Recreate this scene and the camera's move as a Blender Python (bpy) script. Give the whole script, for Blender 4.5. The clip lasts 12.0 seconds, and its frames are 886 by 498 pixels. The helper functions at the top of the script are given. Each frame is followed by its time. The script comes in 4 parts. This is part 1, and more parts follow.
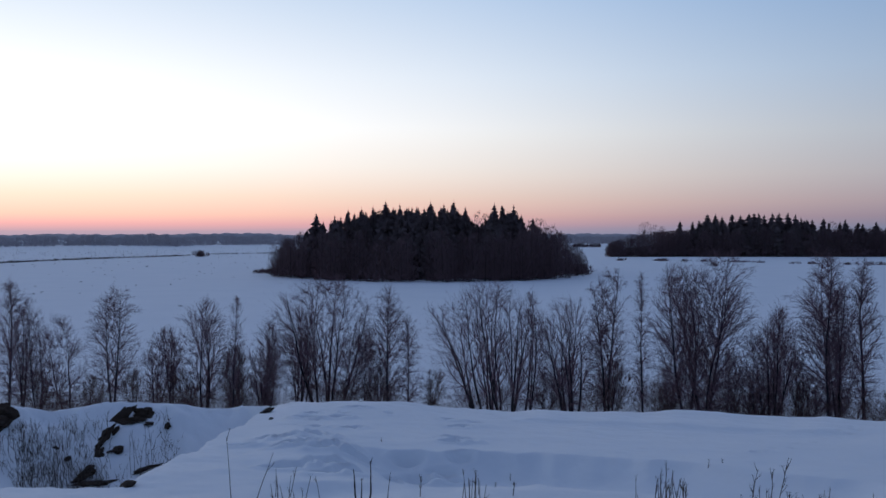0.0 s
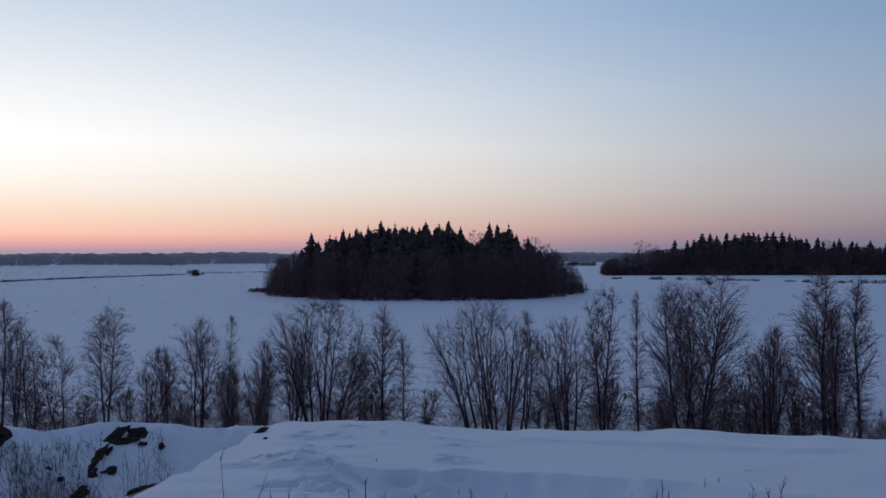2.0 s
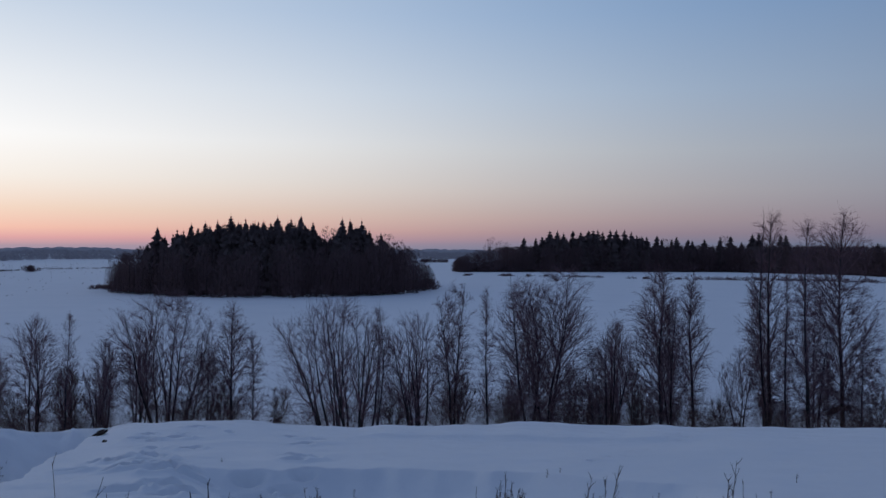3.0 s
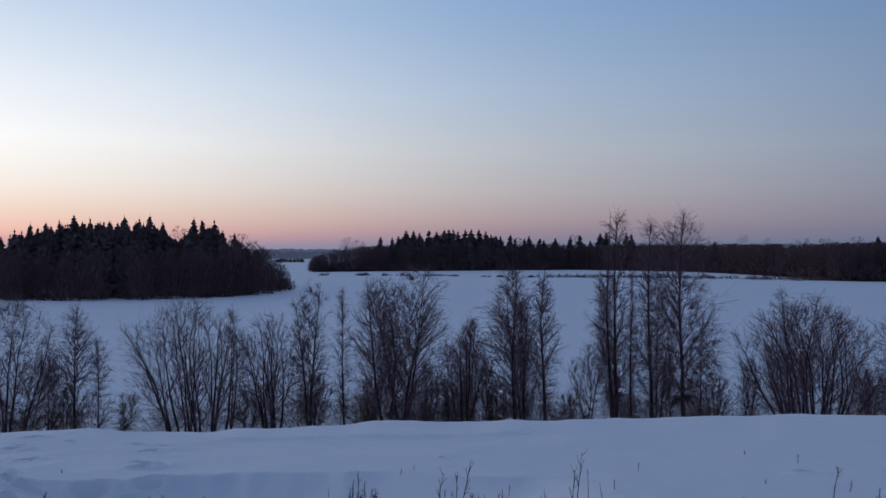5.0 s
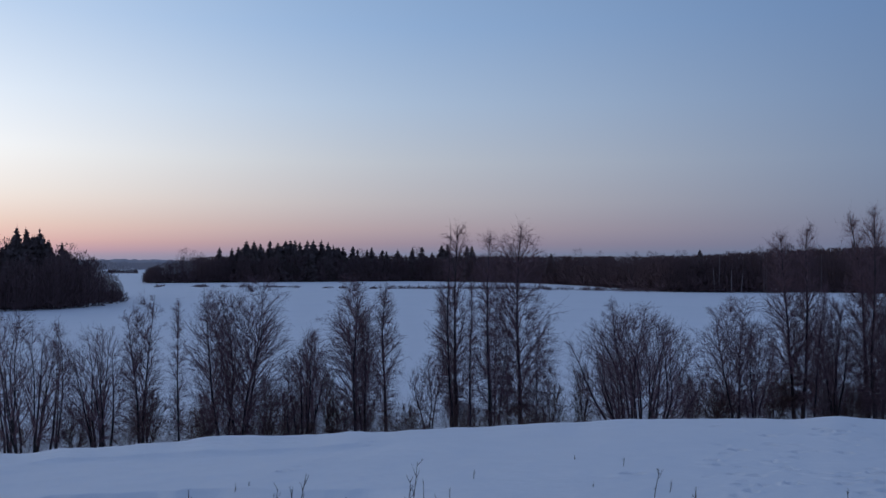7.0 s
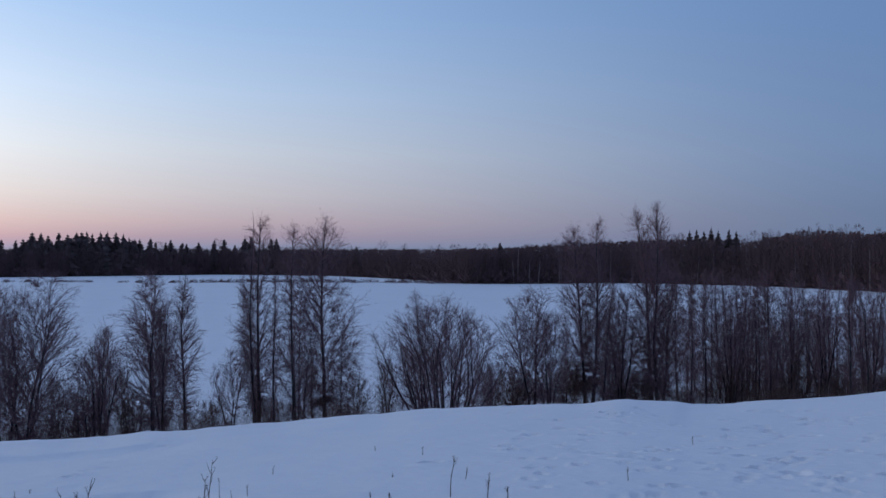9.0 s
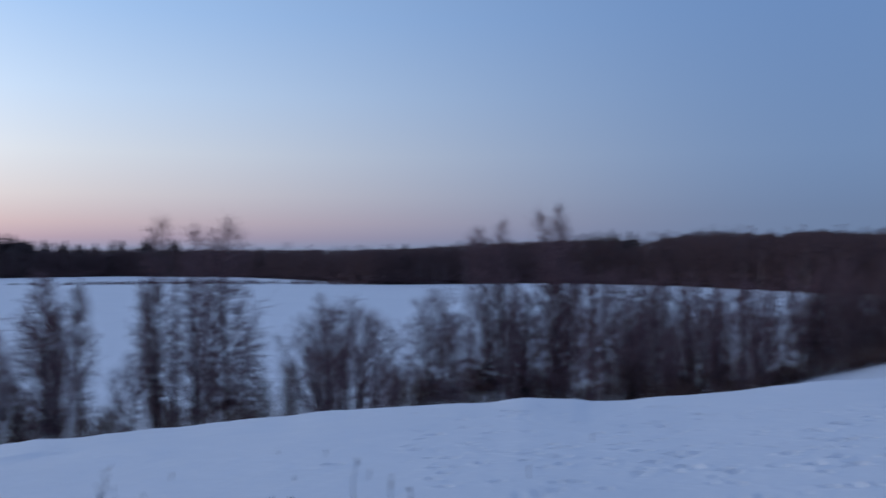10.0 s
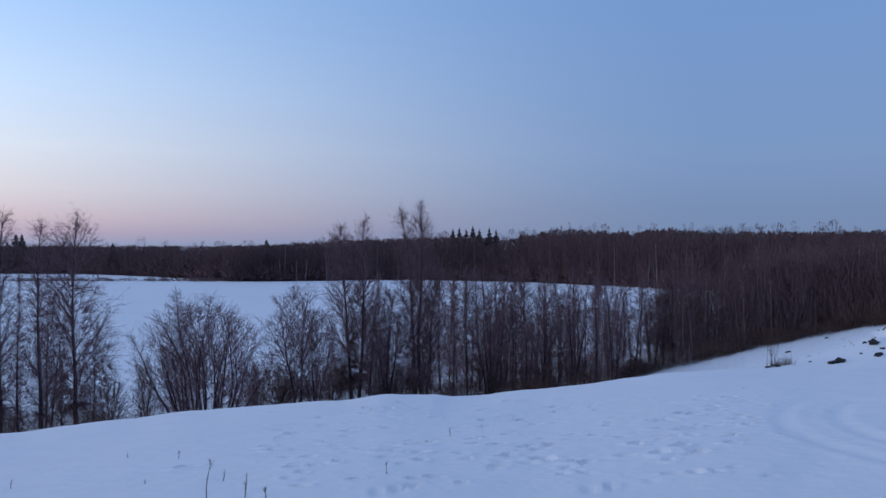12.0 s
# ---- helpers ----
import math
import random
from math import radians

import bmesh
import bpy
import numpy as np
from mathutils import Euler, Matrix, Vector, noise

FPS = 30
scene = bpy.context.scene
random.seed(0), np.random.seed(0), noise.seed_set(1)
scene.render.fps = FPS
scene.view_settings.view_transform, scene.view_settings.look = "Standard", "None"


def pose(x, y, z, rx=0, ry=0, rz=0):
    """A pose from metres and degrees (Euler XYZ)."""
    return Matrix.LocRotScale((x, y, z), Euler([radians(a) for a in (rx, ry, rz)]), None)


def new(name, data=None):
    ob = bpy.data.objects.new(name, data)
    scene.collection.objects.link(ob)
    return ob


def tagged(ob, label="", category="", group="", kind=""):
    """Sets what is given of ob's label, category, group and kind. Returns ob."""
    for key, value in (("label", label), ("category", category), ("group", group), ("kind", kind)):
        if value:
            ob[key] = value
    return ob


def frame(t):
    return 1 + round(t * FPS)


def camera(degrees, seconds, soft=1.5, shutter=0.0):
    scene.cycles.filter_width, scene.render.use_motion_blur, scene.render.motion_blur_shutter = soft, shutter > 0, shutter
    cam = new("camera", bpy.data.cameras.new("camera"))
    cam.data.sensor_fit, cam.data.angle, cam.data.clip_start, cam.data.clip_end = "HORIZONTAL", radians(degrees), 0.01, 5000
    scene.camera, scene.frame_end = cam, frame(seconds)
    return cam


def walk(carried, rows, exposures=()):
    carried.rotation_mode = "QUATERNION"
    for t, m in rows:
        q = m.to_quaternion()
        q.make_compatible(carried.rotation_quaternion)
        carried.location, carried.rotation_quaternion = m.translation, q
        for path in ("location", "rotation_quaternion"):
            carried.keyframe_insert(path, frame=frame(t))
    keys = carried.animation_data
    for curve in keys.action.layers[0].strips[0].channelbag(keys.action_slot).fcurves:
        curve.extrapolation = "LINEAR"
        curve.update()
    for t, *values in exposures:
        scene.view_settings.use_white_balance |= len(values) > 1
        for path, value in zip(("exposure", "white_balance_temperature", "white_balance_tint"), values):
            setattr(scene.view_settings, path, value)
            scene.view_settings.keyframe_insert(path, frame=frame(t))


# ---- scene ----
from mathutils import kdtree

# The camera stands on a snowy hill and turns from the afterglow towards the wood.
EYE = 11.0          # height of the eye above the frozen field
# seconds, yaw, pitch, roll in degrees
PATH = [
    (0.0, -0.00, -0.75, 0.01),
    (0.5, 0.08, 0.11, 0.06),
    (1.0, -0.21, 0.33, 0.01),
    (1.5, -0.20, 0.48, -0.08),
    (2.0, -0.29, 0.38, 0.07),
    (2.1, -1.15, 0.24, 0.07),
    (2.2, -3.59, -0.16, 0.07),
    (2.3, -6.23, -0.09, 0.07),
    (2.4, -8.10, 0.11, 0.07),
    (2.5, -9.08, 0.44, 0.07),
    (2.6, -9.32, 0.42, 0.01),
    (2.7, -9.25, 0.32, -0.04),
    (3.0, -9.13, 0.18, -0.20),
    (3.2, -9.18, 0.16, -0.15),
    (4.0, -13.45, 0.18, -0.04),
    (4.8, -17.73, 0.19, 0.08),
    (5.0, -17.76, 0.15, 0.11),
    (5.1, -17.90, 0.18, 0.13),
    (5.2, -18.93, 0.28, 0.14),
    (5.3, -20.49, 0.37, 0.28),
    (5.4, -22.55, 0.62, 0.44),
    (5.5, -23.90, 0.63, 0.58),
    (5.6, -25.93, 0.70, 0.46),
    (5.7, -26.84, 0.60, 0.30),
    (5.8, -27.25, 0.23, 0.16),
    (5.9, -27.15, 0.04, 0.06),
    (6.0, -26.97, -0.23, 0.03),
    (6.5, -27.17, 0.76, -0.06),
    (7.0, -27.23, 0.83, -0.09),
    (7.1, -27.46, 0.73, -0.10),
    (7.2, -28.60, 0.56, -0.11),
    (7.3, -30.38, 0.49, -0.12),
    (7.4, -32.30, 0.41, -0.12),
    (7.5, -34.17, 0.37, -0.13),
    (7.6, -35.34, 0.35, -0.08),
    (7.7, -36.26, 0.38, -0.02),
    (8.5, -37.79, 0.43, -0.00),
    (9.3, -39.32, 0.47, 0.02),
    (9.4, -39.19, 0.60, 0.00),
    (9.5, -39.14, 0.65, -0.01),
    (9.6, -39.19, 0.60, 0.00),
    (9.7, -39.29, 0.57, 0.01),
    (9.8, -39.84, 0.46, 0.02),
    (9.9, -41.69, 0.38, 0.06),
    (10.0, -44.60, 0.44, 0.11),
    (10.1, -48.08, 0.68, 0.08),
    (10.2, -50.60, 0.64, 0.04),
    (10.3, -51.76, 0.44, 0.05),
    (10.4, -52.45, 0.40, 0.05),
    (10.5, -52.85, 0.36, 0.05),
    (10.7, -52.70, 0.33, 0.03),
    (11.0, -52.36, 0.26, -0.04),
    (11.5, -52.40, 0.16, 0.04),
    (12.0, -52.87, 0.24, -0.03),
]
cam = camera(50.0, 12.0, soft=1.5, shutter=0.4)
EXPOSURES = [(0.0, -0.64), (0.6, -0.77), (1.5, -0.86), (2.5, -0.90), (5.0, -0.72), (6.5, -0.60), (7.5, -0.59), (9.5, -0.21), (10.0, -0.18), (10.6, -0.03), (11.2, 0.08), (12.0, 0.10)]
ARM = 0.3           # the camera is held this far ahead of the turning body


def stand(yaw):
    return ARM * math.sin(radians(-yaw)), ARM * (math.cos(radians(yaw)) - 1)


walk(cam, [(t, pose(*stand(yaw), EYE, 90 + pitch, roll, yaw)) for t, yaw, pitch, roll in PATH], EXPOSURES)

# ---- sky: afterglow just after sunset; the sun is below the horizon, so there is no sun lamp ----
SUN_AZ = -34.0


def srgb(r, g, b, gain=1.0):
    out = []
    for c in (r, g, b):
        c /= 255
        out.append((c / 12.92 if c < 0.04045 else ((c + 0.055) / 1.055) ** 2.4) * gain)
    return (*out, 1)


def wire(tree, a, b):
    tree.links.new(a, b)


def maths(tree, op, a, b=None, clamp=False):
    n = tree.nodes.new("ShaderNodeMath")
    n.operation, n.use_clamp = op, clamp
    for i, v in enumerate((a, b)):
        if v is None:
            continue
        if isinstance(v, (int, float)):
            n.inputs[i].default_value = v
        else:
            wire(tree, v, n.inputs[i])
    return n.outputs[0]


def sky_ramp(tree, fac, stops):
    n = tree.nodes.new("ShaderNodeValToRGB")
    els = n.color_ramp.elements
    while len(els) < len(stops):
        els.new(0.5)
    for e, (deg, col) in zip(els, stops):
        e.position = (max(deg, 0) / 90) ** 0.5
        e.color = col
    wire(tree, fac, n.inputs[0])
    return n.outputs[0]


def make_world():
    w = bpy.data.worlds.new("dusk_sky")
    scene.world = w
    w.use_nodes = True
    t = w.node_tree
    t.nodes.clear()
    co = t.nodes.new("ShaderNodeTexCoord")
    sep = t.nodes.new("ShaderNodeSeparateXYZ")
    wire(t, co.outputs["Generated"], sep.inputs[0])
    elev = maths(t, "ARCSINE", sep.outputs[2])
    up = maths(t, "SQRT", maths(t, "DIVIDE", maths(t, "MAXIMUM", elev, 0.0), math.pi / 2))
    azim = maths(t, "ARCTAN2", sep.outputs[0], sep.outputs[1])
    away = maths(t, "ARCCOSINE", maths(t, "COSINE", maths(t, "SUBTRACT", azim, radians(SUN_AZ))))
    zenith = srgb(*ZENITH)
    glow = sky_ramp(t, up, [(0, srgb(172, 160, 182, 1.55)), (0.3, srgb(192, 164, 178, 1.62)), (0.75, srgb(240, 175, 172, 1.8)), (1.3, srgb(255, 200, 178, 1.9)), (2.4, srgb(255, 225, 202, 1.85)),
                            (4.2, srgb(255, 246, 236, 1.9)), (6.5, srgb(255, 253, 251, 1.98)), (9.5, srgb(244, 246, 249, 1.85)), (14, srgb(213, 225, 240, 1.75)),
                            (26, srgb(170, 193, 225, 1.5)), (60, zenith)])
    side = sky_ramp(t, up, [(0, srgb(132, 142, 172, 1.38)), (0.5, srgb(143, 144, 170, 1.38)), (1.15, srgb(179, 155, 167, 1.38)), (2.0, srgb(201, 177, 178, 1.42)), (3.6, srgb(208, 199, 198, 1.5)),
                            (6.0, srgb(204, 208, 213, 1.58)), (9.5, srgb(183, 202, 224, 1.62)), (14, srgb(156, 186, 223, 1.58)),
                            (26, srgb(130, 164, 208, 1.3)), (60, zenith)])
    blue = sky_ramp(t, up, [(0, srgb(124, 144, 180, 0.8)), (2.5, srgb(126, 150, 190, 0.82)), (6, srgb(124, 153, 197, 0.92)), (14, srgb(113, 147, 198, 1.0)),
                            (26, srgb(106, 142, 194)), (60, zenith)])
    m1 = t.nodes.new("ShaderNodeMapRange")
    m1.interpolation_type = "SMOOTHSTEP"
    m1.inputs[1].default_value, m1.inputs[2].default_value = radians(2), radians(63)
    wire(t, away, m1.inputs[0])
    m2 = t.nodes.new("ShaderNodeMapRange")
    m2.interpolation_type = "SMOOTHSTEP"
    m2.inputs[1].default_value, m2.inputs[2].default_value = radians(32), radians(104)
    wire(t, away, m2.inputs[0])
    mix1 = t.nodes.new("ShaderNodeMixRGB")
    wire(t, m1.outputs[0], mix1.inputs[0]), wire(t, glow, mix1.inputs[1]), wire(t, side, mix1.inputs[2])
    mix2 = t.nodes.new("ShaderNodeMixRGB")
    wire(t, m2.outputs[0], mix2.inputs[0]), wire(t, mix1.outputs[0], mix2.inputs[1]), wire(t, blue, mix2.inputs[2])
    bg = t.nodes.new("ShaderNodeBackground")
    wire(t, mix2.outputs[0], bg.inputs[0])
    out = t.nodes.new("ShaderNodeOutputWorld")
    wire(t, bg.outputs[0], out.inputs[0])


ZENITH = (129, 149, 196)
make_world()

# ---- materials ----


def material(name, base, rough=0.9, second=None, scale=6.0, fine=60.0, bump=0.0, bump_scale=40.0, spread=0.25, island=False):
    """A rough surface: two colours mixed by a coarse and a fine noise, with fine relief."""
    m = bpy.data.materials.new(name)
    m.use_nodes = True
    t = m.node_tree
    bsdf = t.nodes["Principled BSDF"]
    bsdf.inputs["Roughness"].default_value = rough
    bsdf.inputs["Specular IOR Level"].default_value = 0.25
    co = t.nodes.new("ShaderNodeTexCoord")
    n1, n2 = t.nodes.new("ShaderNodeTexNoise"), t.nodes.new("ShaderNodeTexNoise")
    n1.inputs["Scale"].default_value, n2.inputs["Scale"].default_value = scale, fine
    n1.inputs["Detail"].default_value, n2.inputs["Detail"].default_value = 4, 3
    for n in (n1, n2):
        wire(t, co.outputs["Object"], n.inputs["Vector"])
    f = maths(t, "ADD", maths(t, "MULTIPLY", n1.outputs[0], 0.6), maths(t, "MULTIPLY", n2.outputs[0], 0.4))
    if island:
        geo = t.nodes.new("ShaderNodeNewGeometry")
        f = maths(t, "ADD", maths(t, "MULTIPLY", f, 0.5), maths(t, "MULTIPLY", geo.outputs["Random Per Island"], 0.5))
    mr = t.nodes.new("ShaderNodeMapRange")
    mr.inputs[1].default_value, mr.inputs[2].default_value = 0.5 - spread, 0.5 + spread
    wire(t, f, mr.inputs[0])
    mix = t.nodes.new("ShaderNodeMixRGB")
    mix.inputs[1].default_value = (*base, 1)
    mix.inputs[2].default_value = (*(second or [c * 0.6 for c in base]), 1)
    wire(t, mr.outputs[0], mix.inputs[0])
    wire(t, mix.outputs[0], bsdf.inputs["Base Color"])
    if bump:
        b, nb = t.nodes.new("ShaderNodeBump"), t.nodes.new("ShaderNodeTexNoise")
        nb.inputs["Scale"].default_value, nb.inputs["Detail"].default_value = bump_scale, 5
        wire(t, co.outputs["Object"], nb.inputs["Vector"])
        b.inputs["Strength"].default_value, b.inputs["Distance"].default_value = bump, 0.02
        wire(t, nb.outputs[0], b.inputs["Height"])
        wire(t, b.outputs[0], bsdf.inputs["Normal"])
    return m


SNOW = material("snow", (0.87, 0.87, 0.88), 0.75, (0.78, 0.795, 0.82), 0.09, 1.4, 0.5, 9.0, 0.3)
BARK = material("bark", (0.060, 0.046, 0.042), 0.95, (0.028, 0.022, 0.022), 3, 30, 0.6, 25)
BIRCH_BARK = material("birch_bark", (0.085, 0.072, 0.072), 0.85, (0.030, 0.025, 0.026), 1.5, 14, 0.4, 20, 0.15)
TWIG = material("twig", (0.265, 0.150, 0.162), 0.9, (0.125, 0.076, 0.086), 2, 20, island=True)
BRUSH_TWIG = material("brush_twig", (0.19, 0.105, 0.088), 0.9, (0.095, 0.056, 0.050), 2, 20, island=True)
NEEDLE = material("spruce_needles", (0.185, 0.134, 0.128), 0.9, (0.155, 0.114, 0.110), 0.4, 3, island=True)
# pale base colour: the aerial haze over the distance is painted into it
WOOD_FAR_HAZED = material("far_wood_hazed", (0.50, 0.445, 0.445), 0.95, (0.39, 0.35, 0.36), 0.02, 0.3, island=True)
WOOD_BARE = material("bare_wood", (0.170, 0.100, 0.100), 0.95, (0.115, 0.071, 0.074), 0.05, 1, island=True)
PALE_TRUNK = material("pale_trunk", (0.34, 0.27, 0.26), 0.9, (0.15, 0.11, 0.11), 0.3, 2, island=True)
SOIL = material("frozen_soil", (0.070, 0.046, 0.034), 0.95, (0.030, 0.021, 0.017), 4, 40, 1.0, 18)
STONE = material("stone", (0.055, 0.052, 0.054), 0.9, (0.026, 0.025, 0.026), 5, 30, 0.8, 20)
STALK = material("dry_stalk", (0.15, 0.112, 0.088), 0.9, (0.075, 0.057, 0.048), 6, 60)
GRASS = material("dry_grass", (0.16, 0.12, 0.09), 0.95, (0.08, 0.06, 0.05), 1, 8, island=True)

# ---- terrain shape ----
RNG = np.random.default_rng(7)
LATTICE = RNG.random((256, 256))


def noise2(x, y):
    """Smooth value noise in -1..1."""
    xi, yi = np.floor(x).astype(int), np.floor(y).astype(int)
    u, v = x - xi, y - yi
    u, v = u * u * (3 - 2 * u), v * v * (3 - 2 * v)
    a, b = LATTICE[xi % 256, yi % 256], LATTICE[(xi + 1) % 256, yi % 256]
    c, d = LATTICE[xi % 256, (yi + 1) % 256], LATTICE[(xi + 1) % 256, (yi + 1) % 256]
    return 2 * ((a * (1 - u) + b * u) * (1 - v) + (c * (1 - u) + d * u) * v) - 1


def ease(a, b, x):
    k = np.clip((x - a) / (b - a), 0, 1)
    return k * k * (3 - 2 * k)


# the brow of the hill: bearing in degrees and its dip below the eye
BROW_AZ = [-180, -60, -32, -25, -22.5, -19, -15.5, -12.6, -8.6, 4, 15.5, 24.3, 29.5, 34.5, 44, 50, 53, 54, 59.7, 66, 72.5, 77, 84, 110, 180]
BROW_DIP = [5, 6, 8.9, 9.06, 9.6, 9.3, 9.75, 10.16, 9.75, 10.35, 10.22, 10.05, 9.85, 9.5, 8.85, 8.45, 8.42, 8.55, 8.0, 7.1, 6.35, 5.85, 5.3, 5, 5]


def ground(x, y):
    """Height of the snow at x, y: hilltop, gully and bank, brow, slope, flank and the flat field."""
    r, az = np.hypot(x, y), np.degrees(np.arctan2(x, y))
    behind = np.maximum(ease(86, 115, az), ease(-34, -60, az))
    rc = np.interp(az, [-30, -12, -9, 50, 60, 75, 90], [22, 22, 20, 20, 22, 26, 26])
    dip = np.interp(az, BROW_AZ, BROW_DIP)
    zc = EYE - rc * np.tan(np.radians(dip)) + np.interp(az, [10, 35], [0.06, 0.025]) * noise2(az * 0.5, az * 0 + 3.3) * ease(-5, -1, r - rc)
    plain = EYE - rc * np.tan(np.radians(np.interp(az, [-180, -60, -32, -8.6, 4, 20, 34.5, 47, 59.7, 72.5, 84, 110, 180], [5, 6, 9, 9.9, 10.35, 10.2, 9.5, 8.75, 8.0, 6.35, 5.3, 5, 5])))
    near = 9.4 + (plain - 9.4) * np.clip((r - 2) / (rc - 2), 0, 1) + (zc - plain) * ease(-8, 0, r - rc)
    # gully cut into the hilltop, with a steep far bank
    edge = np.interp(az, [-32, -25, -21, -18.5, -14.5, -10], [10.6, 10.0, 9.6, 9.4, 12.5, 20])
    bank = 5.0 + (zc - 5.0) * ease(18.0, 22.2, r)
    cut = ease(0, 2.4, r - edge) * ease(-8.6, -11.4, az)
    bank = bank + 0.17 * noise2(x * 1.2, y * 1.2 + 7) + 0.08 * noise2(x * 3.3, y * 3.3) + 0.035 * noise2(x * 7.5, y * 7.5)
    near = near + (bank - near) * cut
    d = np.maximum(r - rc, 0)
    slope = zc - 0.1 * d - 0.62 * (d - 1.2 * (1 - np.exp(-d / 1.2)))
    flank = np.interp(az, [57, 64, 68, 71.5, 77.3, 90, 180], [0, 1.3, 2.7, 3.95, 5.75, 7.5, 8]) * (1 - ease(85, 230, r))
    swell = 0.25 * noise2(x * 0.018 + 9, y * 0.018) * ease(60, 140, r)
    base = flank + swell
    out = np.where(d > 0, 0.45 * np.logaddexp(slope / 0.45, base / 0.45), near)
    out = np.where(r <= rc, near, out)
    back = 9.4 * (1 - ease(70, 320, r))
    out = out * (1 - behind) + back * behind
    # drifts and crust on the hill
    fade = ease(4, 7, r) * (1 - ease(24, 60, r))
    out = out + fade * (np.interp(az, [0, 30, 44], [0.06, 0.04, 0.03]) * noise2(x * 0.4, y * 0.5 + 5) + np.interp(az, [0, 30, 44], [0.022, 0.012, 0.008]) * noise2(x * 1.3 + 4, y * 1.7) + np.interp(az, [0, 36, 46], [0.012, 0.008, 0.006]) * noise2(x * 3.1, y * 4.3) + np.interp(az, [0, 36, 46], [0.007, 0.006, 0.005]) * noise2(x * 8, y * 9))
    # scarps of wind-packed snow with a sharp upper edge, hollowed out below
    for at, drop, wide, low, high, turn in ((12.3, 0.33, 0.75, -4, 25, 0.085), (9.7, 0.15, 0.6, -9, 0, 0.0), (17.3, 0.09, 0.5, 5, 24, 0.03), (11.0, 0.09, 0.5, -10, -3, 0.0)):
        line = r - at + turn * np.maximum(az - 6, 0) - 0.2 * noise2(az * 0.21, az * 0 + at) - 0.07 * noise2(az * 0.9, az * 0 + at)
        u = np.clip(-line / wide, 0, 1)
        out = out - drop * ease(low - 3, low + 2, az) * (1 - ease(high - 8, high + 4, az)) * (1 - (1 - u) ** 2) * (1 - ease(wide, wide + 2.6, -line))
    # snowy heap of rubble beside the track
    heap = np.hypot(x - 29.5 * math.sin(radians(81)), y - 29.5 * math.cos(radians(81)))
    out = out + 2.2 * np.exp(-(heap / 3.0) ** 2) + ease(4.6, 2.6, heap) * (0.10 * noise2(x * 1.6, y * 1.6) + 0.14 * noise2(x * 4, y * 4) + 0.10 * noise2(x * 9, y * 9))
    # curved wheel tracks
    for cx, cy, rad in ((15.76, -3.92, 8.31), (15.76, -3.92, 7.58)):
        ring = np.hypot(x - cx, y - cy) - rad
        out = out + (0.007 * np.exp(-((np.abs(ring) - 0.22) / 0.1) ** 2) - 0.02 * np.exp(-(ring / 0.13) ** 2)) * (1 - ease(14.5, 17.5, r)) * ease(64, 68, az)
    return out


def height(x, y):
    return float(ground(np.array([float(x)]), np.array([float(y)]))[0])


def spot(az, r):
    return r * math.sin(radians(az)), r * math.cos(radians(az))


def mesh_from(name, verts, faces, mat, smooth=False):
    me = bpy.data.meshes.new(name)
    verts, faces = np.asarray(verts, np.float32), np.asarray(faces, np.int32)
    n = faces.shape[1]
    me.vertices.add(len(verts))
    me.vertices.foreach_set("co", verts.ravel())
    me.loops.add(faces.size)
    me.loops.foreach_set("vertex_index", faces.ravel())
    me.polygons.add(len(faces))
    me.polygons.foreach_set("loop_start", np.arange(0, faces.size, n, dtype=np.int32))
    if smooth:
        me.polygons.foreach_set("use_smooth", np.ones(len(faces), bool))
    me.materials.append(mat)
    me.update(calc_edges=True)
    me.validate()
    return me


def footprints():
    """Places and headings of footprints and paw prints in the crust."""
    rng = random.Random(11)
    out = []

    def trail(az0, r0, az1, r1, n, spread=0.12, big=1.0):
        (x0, y0), (x1, y1) = spot(az0, r0), spot(az1, r1)
        h = math.atan2(x1 - x0, y1 - y0)
        for i in range(n):
            k = i / max(n - 1, 1)
            side = (1 if i % 2 else -1) * 0.11
            out.append((x0 + (x1 - x0) * k + side * math.cos(h) + rng.gauss(0, spread), y0 + (y1 - y0) * k - side * math.sin(h) + rng.gauss(0, spread), h, big * rng.uniform(0.7, 1.2)))
    # scattered deep prints on the mound
    for az, r in [(-7.51, 12.5), (-5.65, 12.15), (-6.53, 12.1), (-7.17, 11.9), (-5.18, 11.8), (-9.45, 13.2), (-8.45, 12.2), (-8.95, 12.15), (-6.77, 10.85), (-6.1, 10.85), (-9.68, 12.15), (-5.76, 10.55), (-8.62, 10.75), (-7.11, 10.35), (-9.62, 10.6), (-2.12, 12.1), (0.03, 11.8), (0.21, 11.55), (-1.4, 11.6), (-1.91, 11.45), (0.96, 15.55), (1.06, 12.15), (0.55, 16.65), (-11.92, 12.65), (-8.28, 16.35)]:
        out.append((*spot(az, r), radians(az + 90 + rng.uniform(-35, 35)), rng.uniform(0.85, 1.2)))
    trail(18.5, 13, 24, 18.5, 20, 0.05, 0.5)
    trail(45, 12, 52, 19, 12, 0.3, 0.6)
    trail(43, 11, 63, 12.5, 14, 0.35, 0.6)
    trail(67.0, 10.5, 69.5, 17.5, 15, 0.1, 0.75)
    trail(69.3, 11, 71.5, 17, 8, 0.15, 0.6)
    trail(56, 13, 62, 17, 12, 0.4, 0.55)
    for i in range(230):
        az, r = rng.uniform(43, 74), rng.uniform(8.5, 19)
        out.append((*spot(az, r), rng.uniform(0, 6.28), rng.uniform(0.35, 0.65)))
    for i in range(26):
        az, r = rng.uniform(-11, 2), rng.uniform(11, 18)
        out.append((*spot(az, r), rng.uniform(0, 6.28), rng.uniform(0.5, 1.15)))
    return out


